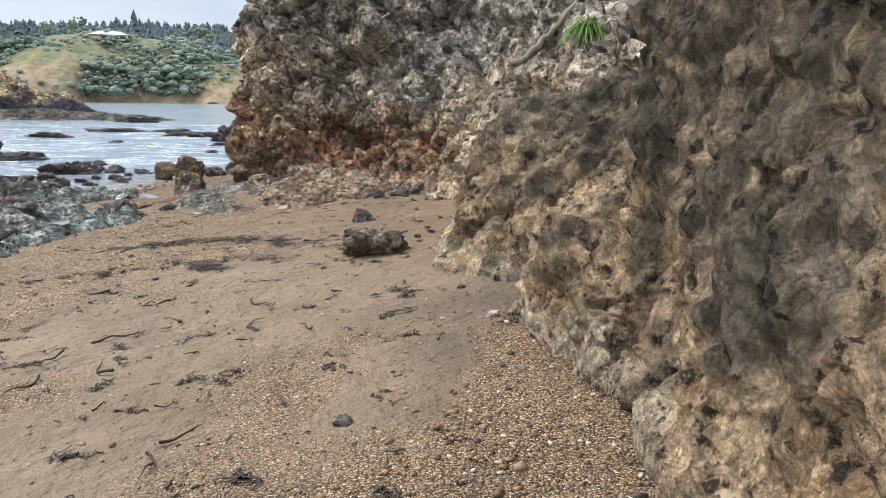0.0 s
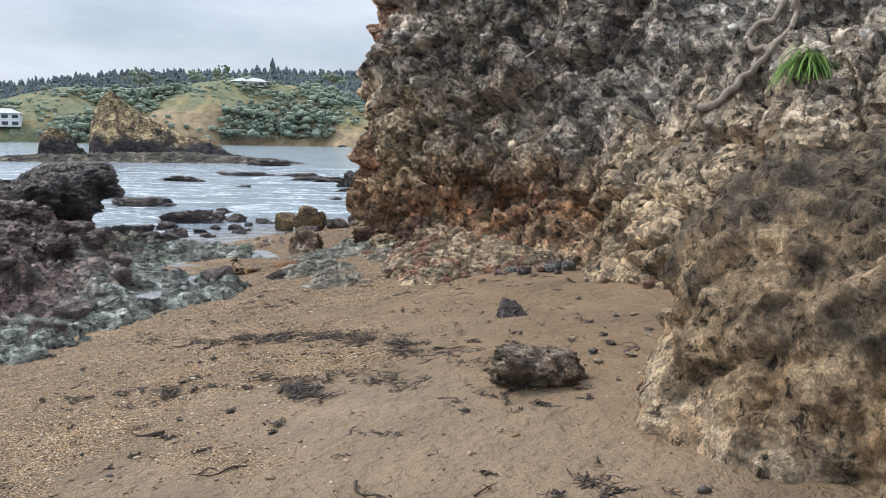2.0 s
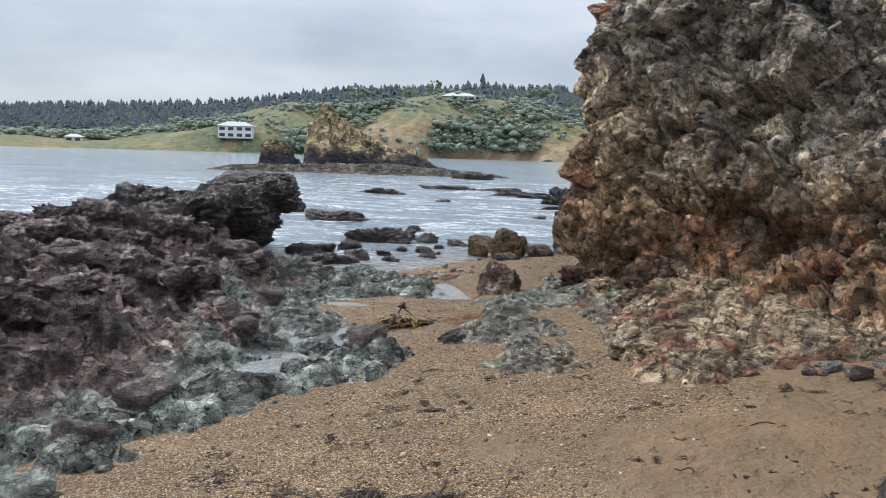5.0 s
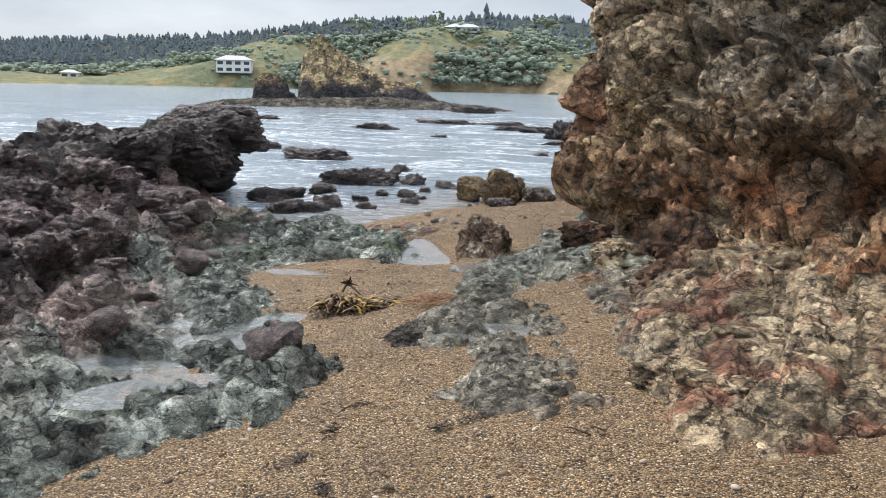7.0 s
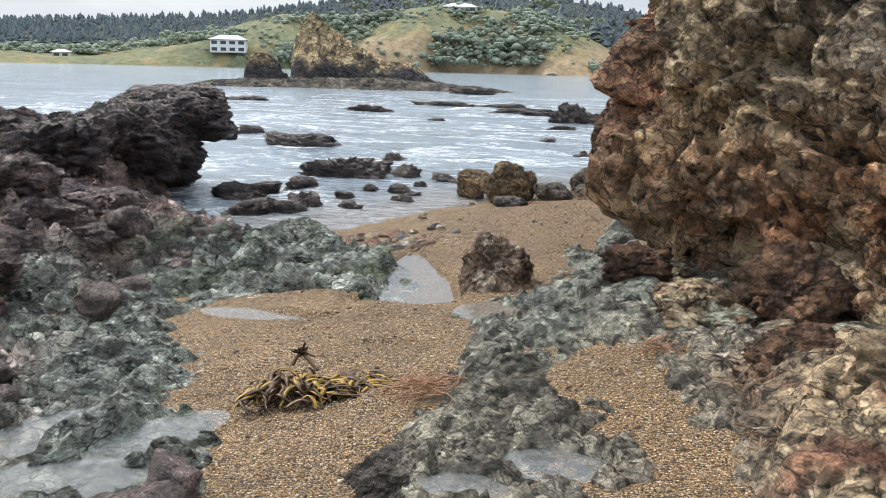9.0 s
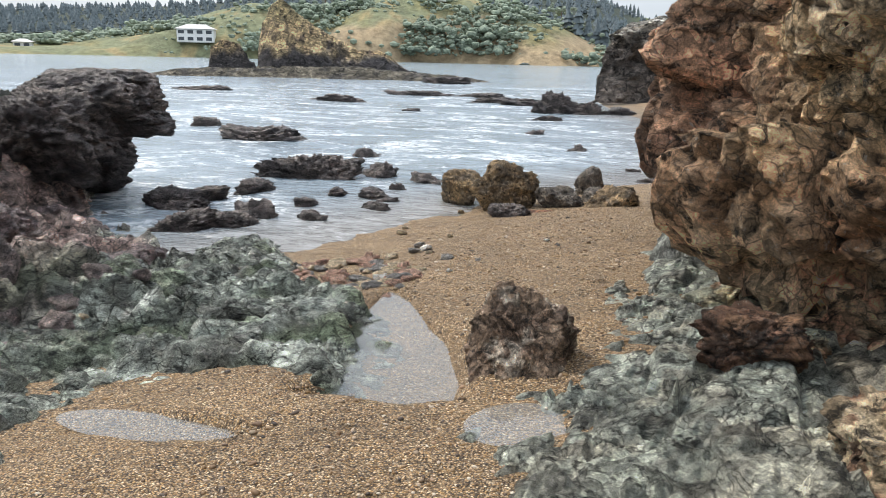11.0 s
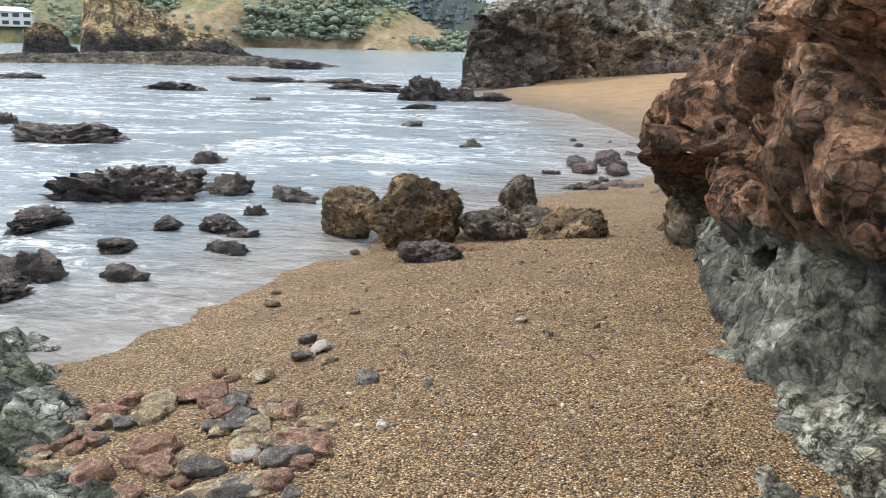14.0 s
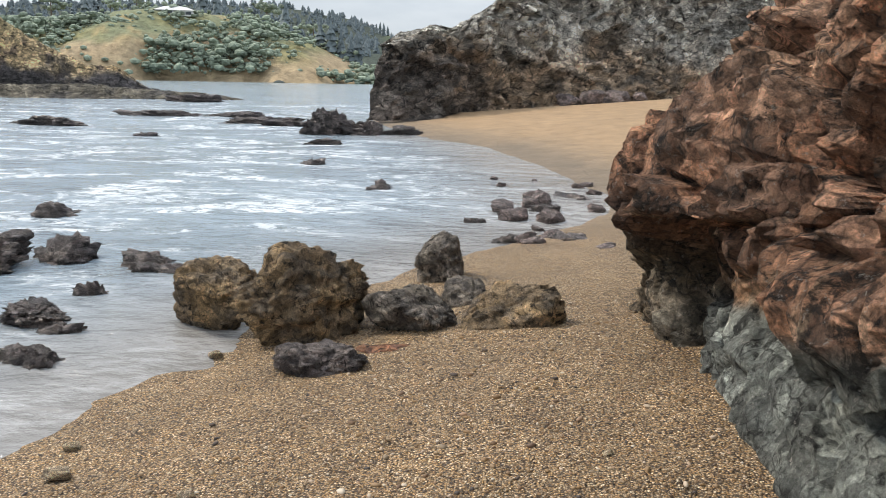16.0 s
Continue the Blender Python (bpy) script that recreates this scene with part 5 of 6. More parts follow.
def build_far_plants():
    rs = np.random.RandomState(5)
    pines = [conifer_mesh(rs) for k in range(6)]
    spots = []
    for k in range(3600):
        az, r = rs.uniform(-76, -8), rs.uniform(600, 775)
        if rs.rand() < 0.12 and az > -46:
            continue
        x, y = far_place(az, r)
        s = rs.uniform(4.5, 7) * (1.3 if rs.rand() < 0.05 else 1)
        spots.append((x, y, ridge_z(az, r) - 1, s, s * rs.uniform(1.4, 2.2), rs.uniform(0, 6)))
    for k in range(500):
        az, r = rs.uniform(-8, 20), rs.uniform(600, 775)
        if fbm(np.array([[az * 0.4, r * 0.02, 0]]), 2)[0] > 0.0:
            x, y = far_place(az, r)
            s = rs.uniform(7, 13)
            spots.append((x, y, ridge_z(az, r) - 1, s, s, rs.uniform(0, 6)))
    scatter("pine_forest", pines, spots, MAT_HAZY_PINE, "dark pine plantation, paled as by haze, on the ridge across the bay", "forest")
    bushes = [bush_mesh(rs) for k in range(6)]
    spots = []
    while len(spots) < 2300:
        az, r = rs.uniform(-62, -7.5), rs.uniform(326, 372)
        n = fbm(np.array([[az * 0.3, r * 0.04, 3.0]]), 4, 0.7)[0]
        if n < (-0.04 if az > -34 else 0.08) and az > -40:
            continue
        x, y = far_place(az, r)
        s = 1.2 + 4.0 * rs.rand() ** 2
        if az < -38:
            r = rs.uniform(360, 450)
            x, y = far_place(az, r)
        spots.append((x, y, head_z(az, min(r, 372)) - 0.3, s * 0.9, s * rs.uniform(0.9, 1.4), rs.uniform(0, 6)))
    scatter("shrub_cover", bushes, spots, MAT_HAZY_SHRUB, "grey green coastal shrubs, paled as by haze, on the headland slopes", "shrubs")
    return pines, bushes


PINES, BUSHES = build_far_plants()


def far_tree(az, r, h, kind, label):
    x, y = far_place(az, r)
    z = head_z(az, r)
    v, f = (PINES if kind == "pine" else BUSHES)[int(abs(az) * 7) % 6]
    base = new("tree")
    base.location = (x, y, z - 0.5)
    tagged(base, label, "tree", "trees along the headland skyline")
    rs = np.random.RandomState(int(abs(az) * 100))
    if kind == "pine":
        crown, fc = v * (h * 1.1, h * 1.1, h), f
    else:
        parts, faces, n = [], [], 0
        for k in range(4):
            w, g = BUSHES[(k + int(abs(az) * 3)) % 6]
            parts.append(w * h * 0.30 + rs.normal(size=3) * h * (0.16, 0.16, 0.10) + (0, 0, h * 0.55))
            faces.append(g + n)
            n += len(w)
        crown, fc = np.vstack(parts), np.vstack(faces)
    cr = new("crown", mesh_from("crown", crown, fc, MAT_HAZY_PINE if kind == "pine" else MAT_HAZY_SHRUB, shade=False))
    cr.parent = base
    bm = bmesh.new()
    bmesh.ops.create_cone(bm, cap_ends=True, segments=8, radius1=0.035 * h, radius2=0.015 * h, depth=h * 0.75, matrix=Matrix.Translation((0, 0, h * 0.37)))
    me = bpy.data.meshes.new("trunk")
    bm.to_mesh(me)
    bm.free()
    me.materials.append(MAT_TRUNK)
    tr = new("trunk", me)
    tr.parent = base


rs = np.random.RandomState(11)
for az in (-29.2, -28.3, -27.6, -26.9, -25.8, -24.9, -24.4, -23.6, -22.9):
    far_tree(az, 378 + rs.uniform(0, 40), rs.uniform(9, 15), "pine" if rs.rand() < 0.5 else "broad", "tall ragged tree standing on the headland skyline")
for az in (-20.0, -19.2, -18.3, -17.3, -16.2, -15.2, -14.1, -13.2, -12.3, -11.4, -10.6):
    far_tree(az, 385 + rs.uniform(0, 50), rs.uniform(12, 18), "broad" if rs.rand() < 0.6 else "pine", "dark tree behind the grassy headland top")
for az in (-11.9, -11.2, -10.6, -10.0, -9.5):
    far_tree(az, 362, rs.uniform(9, 14), "pine", "dark pine on the seaward end of the headland")

MAT_WHITE = plain_material("white_paint", (0.75, 0.75, 0.73), 0.7, 0.06, 1.0, 0.1)
MAT_ROOF = plain_material("pale_roof", (0.55, 0.55, 0.54), 0.6, 0.08, 1.0, 0.1)
MAT_GLASSY = plain_material("dark_window_glass", (0.05, 0.06, 0.07), 0.15, 0.1, 1.0, 0.0)


def box_part(name, parent, loc, size, material, label=""):
    bm = bmesh.new()
    bmesh.ops.create_cube(bm, size=1.0, matrix=Matrix.Translation(loc) @ Matrix.Diagonal((*size, 1)))
    bmesh.ops.bevel(bm, geom=bm.edges[:], offset=min(size) * 0.06, segments=1, affect="EDGES")
    me = bpy.data.meshes.new(name)
    bm.to_mesh(me)
    bm.free()
    me.materials.append(material)
    ob = new(name, me)
    ob.parent = parent
    if label:
        ob["label"] = label
    return ob


def house(az, r, z, w, d, h, floors, label):
    x, y = far_place(az, r)
    base = new("house")
    base.matrix_world = pose(x, y, z, 0, 0, -az * 0.8)
    tagged(base, label, "house", "houses across the bay")
    box_part("wall", base, (0, 0, h / 2), (w, d, h), MAT_WHITE)
    bm = bmesh.new()
    e = 0.7
    pts = [bm.verts.new(p) for p in ((-w / 2 - e, -d / 2 - e, h), (w / 2 + e, -d / 2 - e, h), (w / 2 + e, d / 2 + e, h), (-w / 2 - e, d / 2 + e, h), (-w / 2 + d * 0.4, 0, h + d * 0.22), (w / 2 - d * 0.4, 0, h + d * 0.22))]
    for q in ((0, 1, 5, 4), (1, 2, 5), (2, 3, 4, 5), (3, 0, 4), (3, 2, 1, 0)):
        bm.faces.new([pts[k] for k in q])
    me = bpy.data.meshes.new("roof")
    bm.to_mesh(me)
    bm.free()
    me.materials.append(MAT_ROOF)
    rf = new("roof", me)
    rf.parent = base
    n = max(2, int(w / 3))
    for f in range(floors):
        for k in range(n):
            box_part("window", base, (-w / 2 + w * (k + 0.5) / n, -d / 2 - 0.03, h * (f + 0.55) / floors), (w / n * 0.62, 0.12, h / floors * 0.5), MAT_GLASSY)


house(-20.7, 366, head_z(-20.7, 366) - 0.8, 14, 8, 2.2, 1, "long low pale house on top of the headland")
house(-35.6, 336, head_z(-35.6, 334) - 0.4, 13, 8, 4.8, 2, "white two storey house on the grassy slope")
house(-45.5, 352, 1.0, 6, 5, 2.2, 1, "small pale shed close to the far shore")
house(-52.0, 352, 1.0, 7, 5, 2.2, 1, "small pale shed among shore bushes")

# ---- things on the reef and the sand ----
STONES = []
for k in range(7):
    p, f = boulder_shape((1.0, 0.8, 0.6), 200 + k, 3, angular=0.9, fine=0.05)
    STONES.append((p, f))


def shared_stones(prefix, colours, material, wet=0.0):
    out = []
    for k, (p, f) in enumerate(STONES):
        col = stone_colour(p, *colours, k + 3, 0.6)
        out.append(mesh_from(prefix, p, f, material, col, np.full(len(p), wet)))
    return out


def lay(name, mesh, x, y, size, turn, label, category, group="", z=None, sink=0.25, flat=1.0):
    ob = new(name, mesh)
    z = zground(x, y) if z is None else z
    ob.matrix_world = pose(x, y, z + size * 0.6 * flat * (1 - 2 * sink), 0, 0, turn) @ Matrix.Diagonal((size, size, size * flat, 1))
    return tagged(ob, label, category, group)


LOOSE = shared_stones("rock", ((0.20, 0.155, 0.145), (0.32, 0.25, 0.23), (0.09, 0.075, 0.075)), MAT_REEF, 0.2)
REDS = shared_stones("stone", ((0.40, 0.235, 0.17), (0.50, 0.33, 0.25), (0.30, 0.165, 0.12)), MAT_STONE, 0.2)
TANS = shared_stones("stone", ((0.52, 0.41, 0.27), (0.62, 0.51, 0.38), (0.34, 0.26, 0.17)), MAT_STONE, 0.0)
GREYS = shared_stones("stone", ((0.20, 0.19, 0.18), (0.32, 0.30, 0.28), (0.11, 0.105, 0.10)), MAT_STONE, 0.1)
PALES = shared_stones("stone", ((0.8, 0.75, 0.68), (0.88, 0.84, 0.78), (0.7, 0.63, 0.55)), MAT_STONE, 0.0)

rs = np.random.RandomState(21)


def reef_z(x, y):
    return float(reef_height(np.array([float(x)]), np.array([float(y)]))[0][0])


lay("rock", LOOSE[1], -8.55, 14.3, 0.36, 20, "rounded grey brown boulder resting on the reef", "rock", z=reef_z(-8.55, 14.3), sink=0.15)
for x, y, s in ((-7.5, 13.7, 0.2), (-7.2, 14.3, 0.17), (-7.9, 13.4, 0.22), (-6.9, 13.6, 0.14), (-8.9, 13.4, 0.24), (-9.4, 14.8, 0.3), (-7.7, 15.3, 0.26), (-8.2, 16.2, 0.3), (-9.0, 17.0, 0.34), (-5.3, 9.6, 0.22), (-5.5, 10.4, 0.24), (-5.0, 12.9, 0.16), (-4.75, 12.4, 0.2)):
    lay("rock", LOOSE[int(x * -7) % 7], x, y, s, rs.uniform(0, 360), "angular purple brown rock lying on the reef", "rock", "loose rocks on the reef", z=reef_z(x, y), sink=0.3)
for k in range(70):
    x, y = rs.uniform(-10.5, -5.8), rs.uniform(11.5, 18.0)
    if inside(REEF, np.array([x]), np.array([y]))[0] < 0.8 or y > 16 and x > -7.6:
        continue
    s = rs.uniform(0.05, 0.2)
    lay("rock", LOOSE[k % 7], x, y, s, rs.uniform(0, 360), "angular purple brown rock lying on the reef", "rock", "loose rocks on the reef", z=reef_z(x, y), sink=0.3)

foot = spline([(0.9, 10.3), (0.3, 10.9), (0.0, 11.5), (-0.5, 12.1), (-1.3, 12.7), (-2.1, 13.4)], 70)
for k, (x, y) in enumerate(foot):
    kind, word = ((GREYS, "grey"), (TANS, "tan"), (REDS, "rust red"), (LOOSE, "brown"))[rs.randint(0, 4)]
    s = rs.uniform(0.03, 0.13)
    lay("rubble_rock", kind[k % 7], x + rs.normal() * 0.2 + 0.12, y + rs.normal() * 0.25 + 0.25, s, rs.uniform(0, 360), "broken " + word + " rock chunk at the cliff foot", "rock", "rubble along the cliff foot", sink=0.2)
for k in range(26):
    x, y = 0.1 + rs.normal() * 0.22, 8.6 + rs.normal() * 0.5
    lay("rubble_rock", (TANS, LOOSE)[k % 2][k % 7], x, y, rs.uniform(0.015, 0.05), rs.uniform(0, 360), "crumbled clay piece on sand beside the mound", "rock", "crumbled clay by the mound", flat=0.6)
for k in range(26):
    x, y = rs.uniform(-5.6, -3.8), rs.uniform(26.0, 34.0)
    lay("rock", LOOSE[k % 7], x, y, rs.uniform(0.06, 0.26), rs.uniform(0, 360), "dark wet rock in the shallows below the cliff", "rock", "rocks in the shallows", z=SEA - 0.02, sink=0.3)
for k in range(9):
    x = rs.uniform(-2.5, 2.0)
    lay("rock", LOOSE[k % 7], x, 59.0 + rs.uniform(-0.6, 0.8) + 0.5 * max(x, 0), rs.uniform(0.3, 0.8), rs.uniform(0, 360), "brown fallen rock on the cove beach", "rock", "fallen rocks in the cove")
for k in range(84):
    a, q = rs.uniform(0, 6.28), math.sqrt(rs.uniform(0, 1))
    x, y = -7.05 + 0.75 * q * math.cos(a) - 0.2 * math.sin(a) * q, 19.05 + 0.65 * q * math.sin(a)
    kind, word = ((REDS, "red brown"), (REDS, "red brown"), (TANS, "tan"), (GREYS, "grey"))[k % 4]
    lay("stone", kind[k % 7], x, y, rs.uniform(0.035, 0.115), rs.uniform(0, 360), "flat " + word + " beach stone among others on gravel", "stone", "stones by the tide pool", flat=0.7)
for x, y, s, kind, label in ((-6.91, 20.29, 0.07, GREYS, "smooth dark oval stone on golden gravel"), (-6.85, 20.43, 0.08, PALES, "pinkish pale stone on golden gravel"), (-7.04, 19.93, 0.09, TANS, "flat tan stone on golden gravel"),
                             (-6.42, 19.88, 0.09, GREYS, "flat grey stone on golden gravel"), (-6.73, 20.2, 0.06, TANS, "small tan stone on golden gravel"), (-7.2, 19.93, 0.06, REDS, "small red brown stone on golden gravel"), (-7.57, 21.5, 0.08, TANS, "flat tan stone on golden gravel"), (-5.69, 20.91, 0.04, PALES, "small pale stone on golden gravel")):
    lay("stone", kind[int(abs(x * 17)) % 7], x, y, s, x * 70, label, "stone", flat=0.65)
lay("stone", PALES[1], -6.72, 19.0, 0.075, 30, "smooth white beach stone on gravel", "stone", "stones by the tide pool", flat=0.8)
for x, y, s, kind, label in ((-6.44, 18.5, 0.11, REDS, "rounded red brown stone at the pool's edge"), (-6.6, 18.75, 0.08, REDS, "rounded red brown stone at the pool's edge"), (-6.99, 20.6, 0.10, GREYS, "grey stone on golden gravel"),
                             (-6.82, 19.6, 0.08, TANS, "tan flat stone on golden gravel"), (-6.08, 19.8, 0.06, GREYS, "small dark stone on golden gravel"), (-7.66, 21.8, 0.09, TANS, "tan flat stone on golden gravel"),
                             (-6.2, 19.3, 0.07, PALES, "pale flat stone on golden gravel"), (-7.45, 23.3, 0.09, TANS, "tan stone near the waterline"), (-6.85, 21.2, 0.07, TANS, "tan stone on golden gravel"),
                             (-7.3, 20.0, 0.10, REDS, "red brown angular stone on gravel"), (-5.1, 21.4, 0.05, TANS, "tan stone on golden gravel"), (-5.5, 20.6, 0.05, GREYS, "grey stone on golden gravel"),
                             (0.42, 4.95, 0.075, PALES, "pale tan stone on the gravel by the bank"), (-0.36, 3.44, 0.08, GREYS, "blue grey stone crusted with sand"), (-0.69, 3.77, 0.035, GREYS, "small dark stone on sand"),
                             (-0.40, 4.12, 0.03, GREYS, "small dark stone on sand"), (-0.49, 4.92, 0.05, GREYS, "small dark stone on sand"), (-0.1, 8.15, 0.06, GREYS, "small dark stone on sand"), (0.15, 9.3, 0.05, GREYS, "small dark stone on sand"),
                             (-0.13, 10.2, 0.05, GREYS, "small dark stone on sand"), (-3.3, 11.1, 0.05, TANS, "tan stone on gravel"), (-8.1, 17.0, 0.06, TANS, "orange tan pebble lodged on the reef"), (-6.9, 17.3, 0.045, TANS, "orange tan pebble lodged on the reef")):
    z = reef_z(x, y) if "reef" in label else None
    lay("stone", kind[int(abs(x * 31)) % 7], x, y, s * 0.62, x * 100, label, "stone", z=z)

MAT_TWIG = plain_material("driftwood", (0.065, 0.045, 0.032), 0.85, 0.35, 30.0, 0.5, 0.004)
MAT_WRACK = plain_material("dried_seaweed", (0.058, 0.041, 0.030), 0.7, 0.4, 40.0, 0.5, 0.004)
MAT_KELP = plain_material("golden_kelp", (0.30, 0.18, 0.035), 0.35, 0.45, 9.0, 0.4, 0.004)
MAT_KELPDARK = plain_material("brown_kelp", (0.085, 0.045, 0.018), 0.4, 0.4, 12.0, 0.4, 0.004)
MAT_FRINGE = plain_material("pink_seaweed", (0.30, 0.17, 0.10), 0.7, 0.35, 25.0, 0.4, 0.004)
MAT_ROOT = plain_material("bare_root", (0.28, 0.235, 0.185), 0.85, 0.35, 25.0, 0.6, 0.006)
MAT_BRANCH = plain_material("bleached_branch", (0.46, 0.42, 0.36), 0.8, 0.2, 25.0, 0.4, 0.004)
MAT_GRASS = plain_material("grass_blade", (0.13, 0.25, 0.035), 0.6, 0.4, 6.0, 0.2, 0.003)


def tube(points, r0, r1, sides=6):
    """A tapering, slightly knotted stem along a line."""
    p = np.array(points, float)
    n = len(p)
    t = np.gradient(p, axis=0)
    t /= np.maximum(np.linalg.norm(t, axis=1), 1e-9)[:, None]
    a = np.cross(t, (0.13, 0.21, 0.97))
    a /= np.maximum(np.linalg.norm(a, axis=1), 1e-9)[:, None]
    b = np.cross(t, a)
    r = np.linspace(r0, r1, n) * (1 + 0.3 * fbm(p * 9, 2))
    ang = np.linspace(0, 2 * math.pi, sides, endpoint=False)
    v = (p[:, None] + r[:, None, None] * (np.cos(ang)[None, :, None] * a[:, None] + np.sin(ang)[None, :, None] * b[:, None])).reshape(-1, 3)
    f = [(i * sides + k, i * sides + (k + 1) % sides, (i + 1) * sides + (k + 1) % sides, (i + 1) * sides + k) for i in range(n - 1) for k in range(sides)]
    return v, np.array(f)


def ribbon(points, width, seed):
    """A crumpled strip of weed with some thickness."""
    p = np.array(points, float)
    n = len(p)
    t = np.gradient(p, axis=0)
    side = np.cross(t, (0, 0, 1.0)) + 0.6 * np.stack([fbm(p * 7 + seed + k * 5, 2) for k in range(3)], 1) * np.linalg.norm(t, axis=1)[:, None]
    side /= np.maximum(np.linalg.norm(side, axis=1), 1e-9)[:, None]
    w = width * (0.35 + 0.65 * np.sin(np.linspace(0.25, math.pi - 0.1, n)))[:, None]
    up = np.array((0, 0, width * 0.12))
    ring = np.stack([p - side * w, p + up * 1.5, p + side * w, p - up], 1).reshape(-1, 3)
    f = [(i * 4 + k, i * 4 + (k + 1) % 4, (i + 1) * 4 + (k + 1) % 4, (i + 1) * 4 + k) for i in range(n - 1) for k in range(4)]
    return ring, np.array(f)


def joined(pieces):
    vs, fs, n = [], [], 0
    for v, f in pieces:
        vs.append(v)
        fs.append(f + n)
        n += len(v)
    return np.vstack(vs), np.vstack(fs)


def crooked(rs, length, n=9, bend=0.35, lift=0.012):
    a = rs.uniform(0, 6.28)
    p, out = np.zeros(3), []
    for k in range(n):
        out.append(p.copy())
        a += rs.normal() * bend
        p = p + np.array((math.cos(a), math.sin(a), 0)) * length / n
    out = np.array(out)
    out -= out.mean(0)
    out[:, 2] = lift + lift * 0.8 * np.sin(np.arange(n) * rs.uniform(0.4, 1.4) + rs.uniform(0, 6))
    return out


def on_slope(v, x, y):
    """Lays flat geometry on the sloping sand."""
    v = v + np.array((x, y, 0.0))
    v[:, 2] += beach(v[:, 0], v[:, 1]) + 0.002
    return v


def twig(x, y, length, seed):
    rs = np.random.RandomState(seed)
    line = crooked(rs, length)
    pieces = [tube(line, length * 0.022 + 0.002, 0.0015, 5)]
    for k in range(rs.randint(0, 3)):
        s = crooked(rs, length * 0.35, 5)
        pieces.append(tube(s - s[0] + line[rs.randint(2, 7)], 0.003, 0.0012, 5))
    v, f = joined(pieces)
    ob = new("twig", mesh_from("twig", on_slope(v, x, y), f, MAT_TWIG))
    tagged(ob, "dark crooked driftwood twig lying on the sand", "twig", "driftwood on the beach")


WRACK_PIECES = []


def weed_clump(x, y, size, seed, n=14):
    """Adds flattened, tangled scraps of dry weed to the wrack."""
    rs = np.random.RandomState(seed)
    a = rs.uniform(0, 3.14)
    for k in range(n):
        line = crooked(rs, size * rs.uniform(0.25, 0.9), 8, 0.5, rs.uniform(0.002, 0.009))
        d = rs.normal(size=2) * size * (0.34, 0.10)
        line[:, 0] += d[0] * math.cos(a) - d[1] * math.sin(a)
        line[:, 1] += d[0] * math.sin(a) + d[1] * math.cos(a)
        v, f = ribbon(line, rs.uniform(0.003, 0.010), k)
        WRACK_PIECES.append((on_slope(v, x, y), f))


rs = np.random.RandomState(33)
WRACK = [(-4.4, 9.35), (-3.5, 9.2), (-2.85, 9.35), (-1.95, 8.95), (-1.5, 8.6), (-0.9, 8.2)]
line = spline(WRACK, 62)
for k, (x, y) in enumerate(line):
    weed_clump(x + rs.normal() * 0.08, y + rs.normal() * 0.10, rs.uniform(0.14, 0.36), 300 + k, 13)
line = spline([(-3.6, 7.6), (-2.6, 7.9), (-1.6, 7.65), (-1.0, 7.6)], 26)
for k, (x, y) in enumerate(line):
    weed_clump(x + rs.normal() * 0.12, y + rs.normal() * 0.12, rs.uniform(0.10, 0.3), 400 + k, 10)
weed_clump(-2.05, 7.55, 0.45, 450, 40)
weed_clump(-2.1, 7.5, 0.40, 451, 34)
weed_clump(-1.3, 6.6, 0.22, 452, 18)
BITS = [(-1.83, 4.74), (-1.65, 3.98), (-1.08, 3.5), (-1.54, 3.37), (-2.32, 4.88), (-2.25, 4.38), (-0.71, 3.0), (-1.15, 3.19), (-0.78, 5.1), (-0.14, 3.61), (0.29, 5.51), (-1.76, 5.57), (-1.47, 5.08), (-2.04, 5.26),
        (-1.89, 4.6), (-2.85, 5.78), (-1.22, 5.83), (-1.14, 5.25), (-0.8, 5.62), (-2.07, 6.14), (-2.83, 6.78), (-3.06, 8.03), (-3.05, 9.02), (-1.15, 8.46), (-3.86, 11.59), (-3.41, 12.6), (-1.27, 3.86), (-1.25, 4.25), (0.09, 4.6), (0.2, 8.25)]
for k, (x, y) in enumerate(BITS):
    if k % 3 == 0:
        weed_clump(x, y, rs.uniform(0.10, 0.22), 500 + k, 12)
    else:
        twig(x, y, rs.uniform(0.12, 0.42), 500 + k)
for k in range(130):
    x, y = rs.uniform(-4.2, -0.1), rs.uniform(2.6, 12.0)
    (weed_clump if k % 3 else twig)(x, y, rs.uniform(0.06, 0.2), 600 + k)

for k in range(220):
    x, y = rs.uniform(-4.4, 0.2), rs.uniform(2.4, 11.0)
    weed_clump(x, y, rs.uniform(0.05, 0.16), 800 + k, 4)
v, f = joined(WRACK_PIECES)
tagged(new("wrack", mesh_from("wrack", v, f, MAT_WRACK)), "scraps of dry blackish seaweed strewn in lines on the sand", "seaweed", kind="stuff")


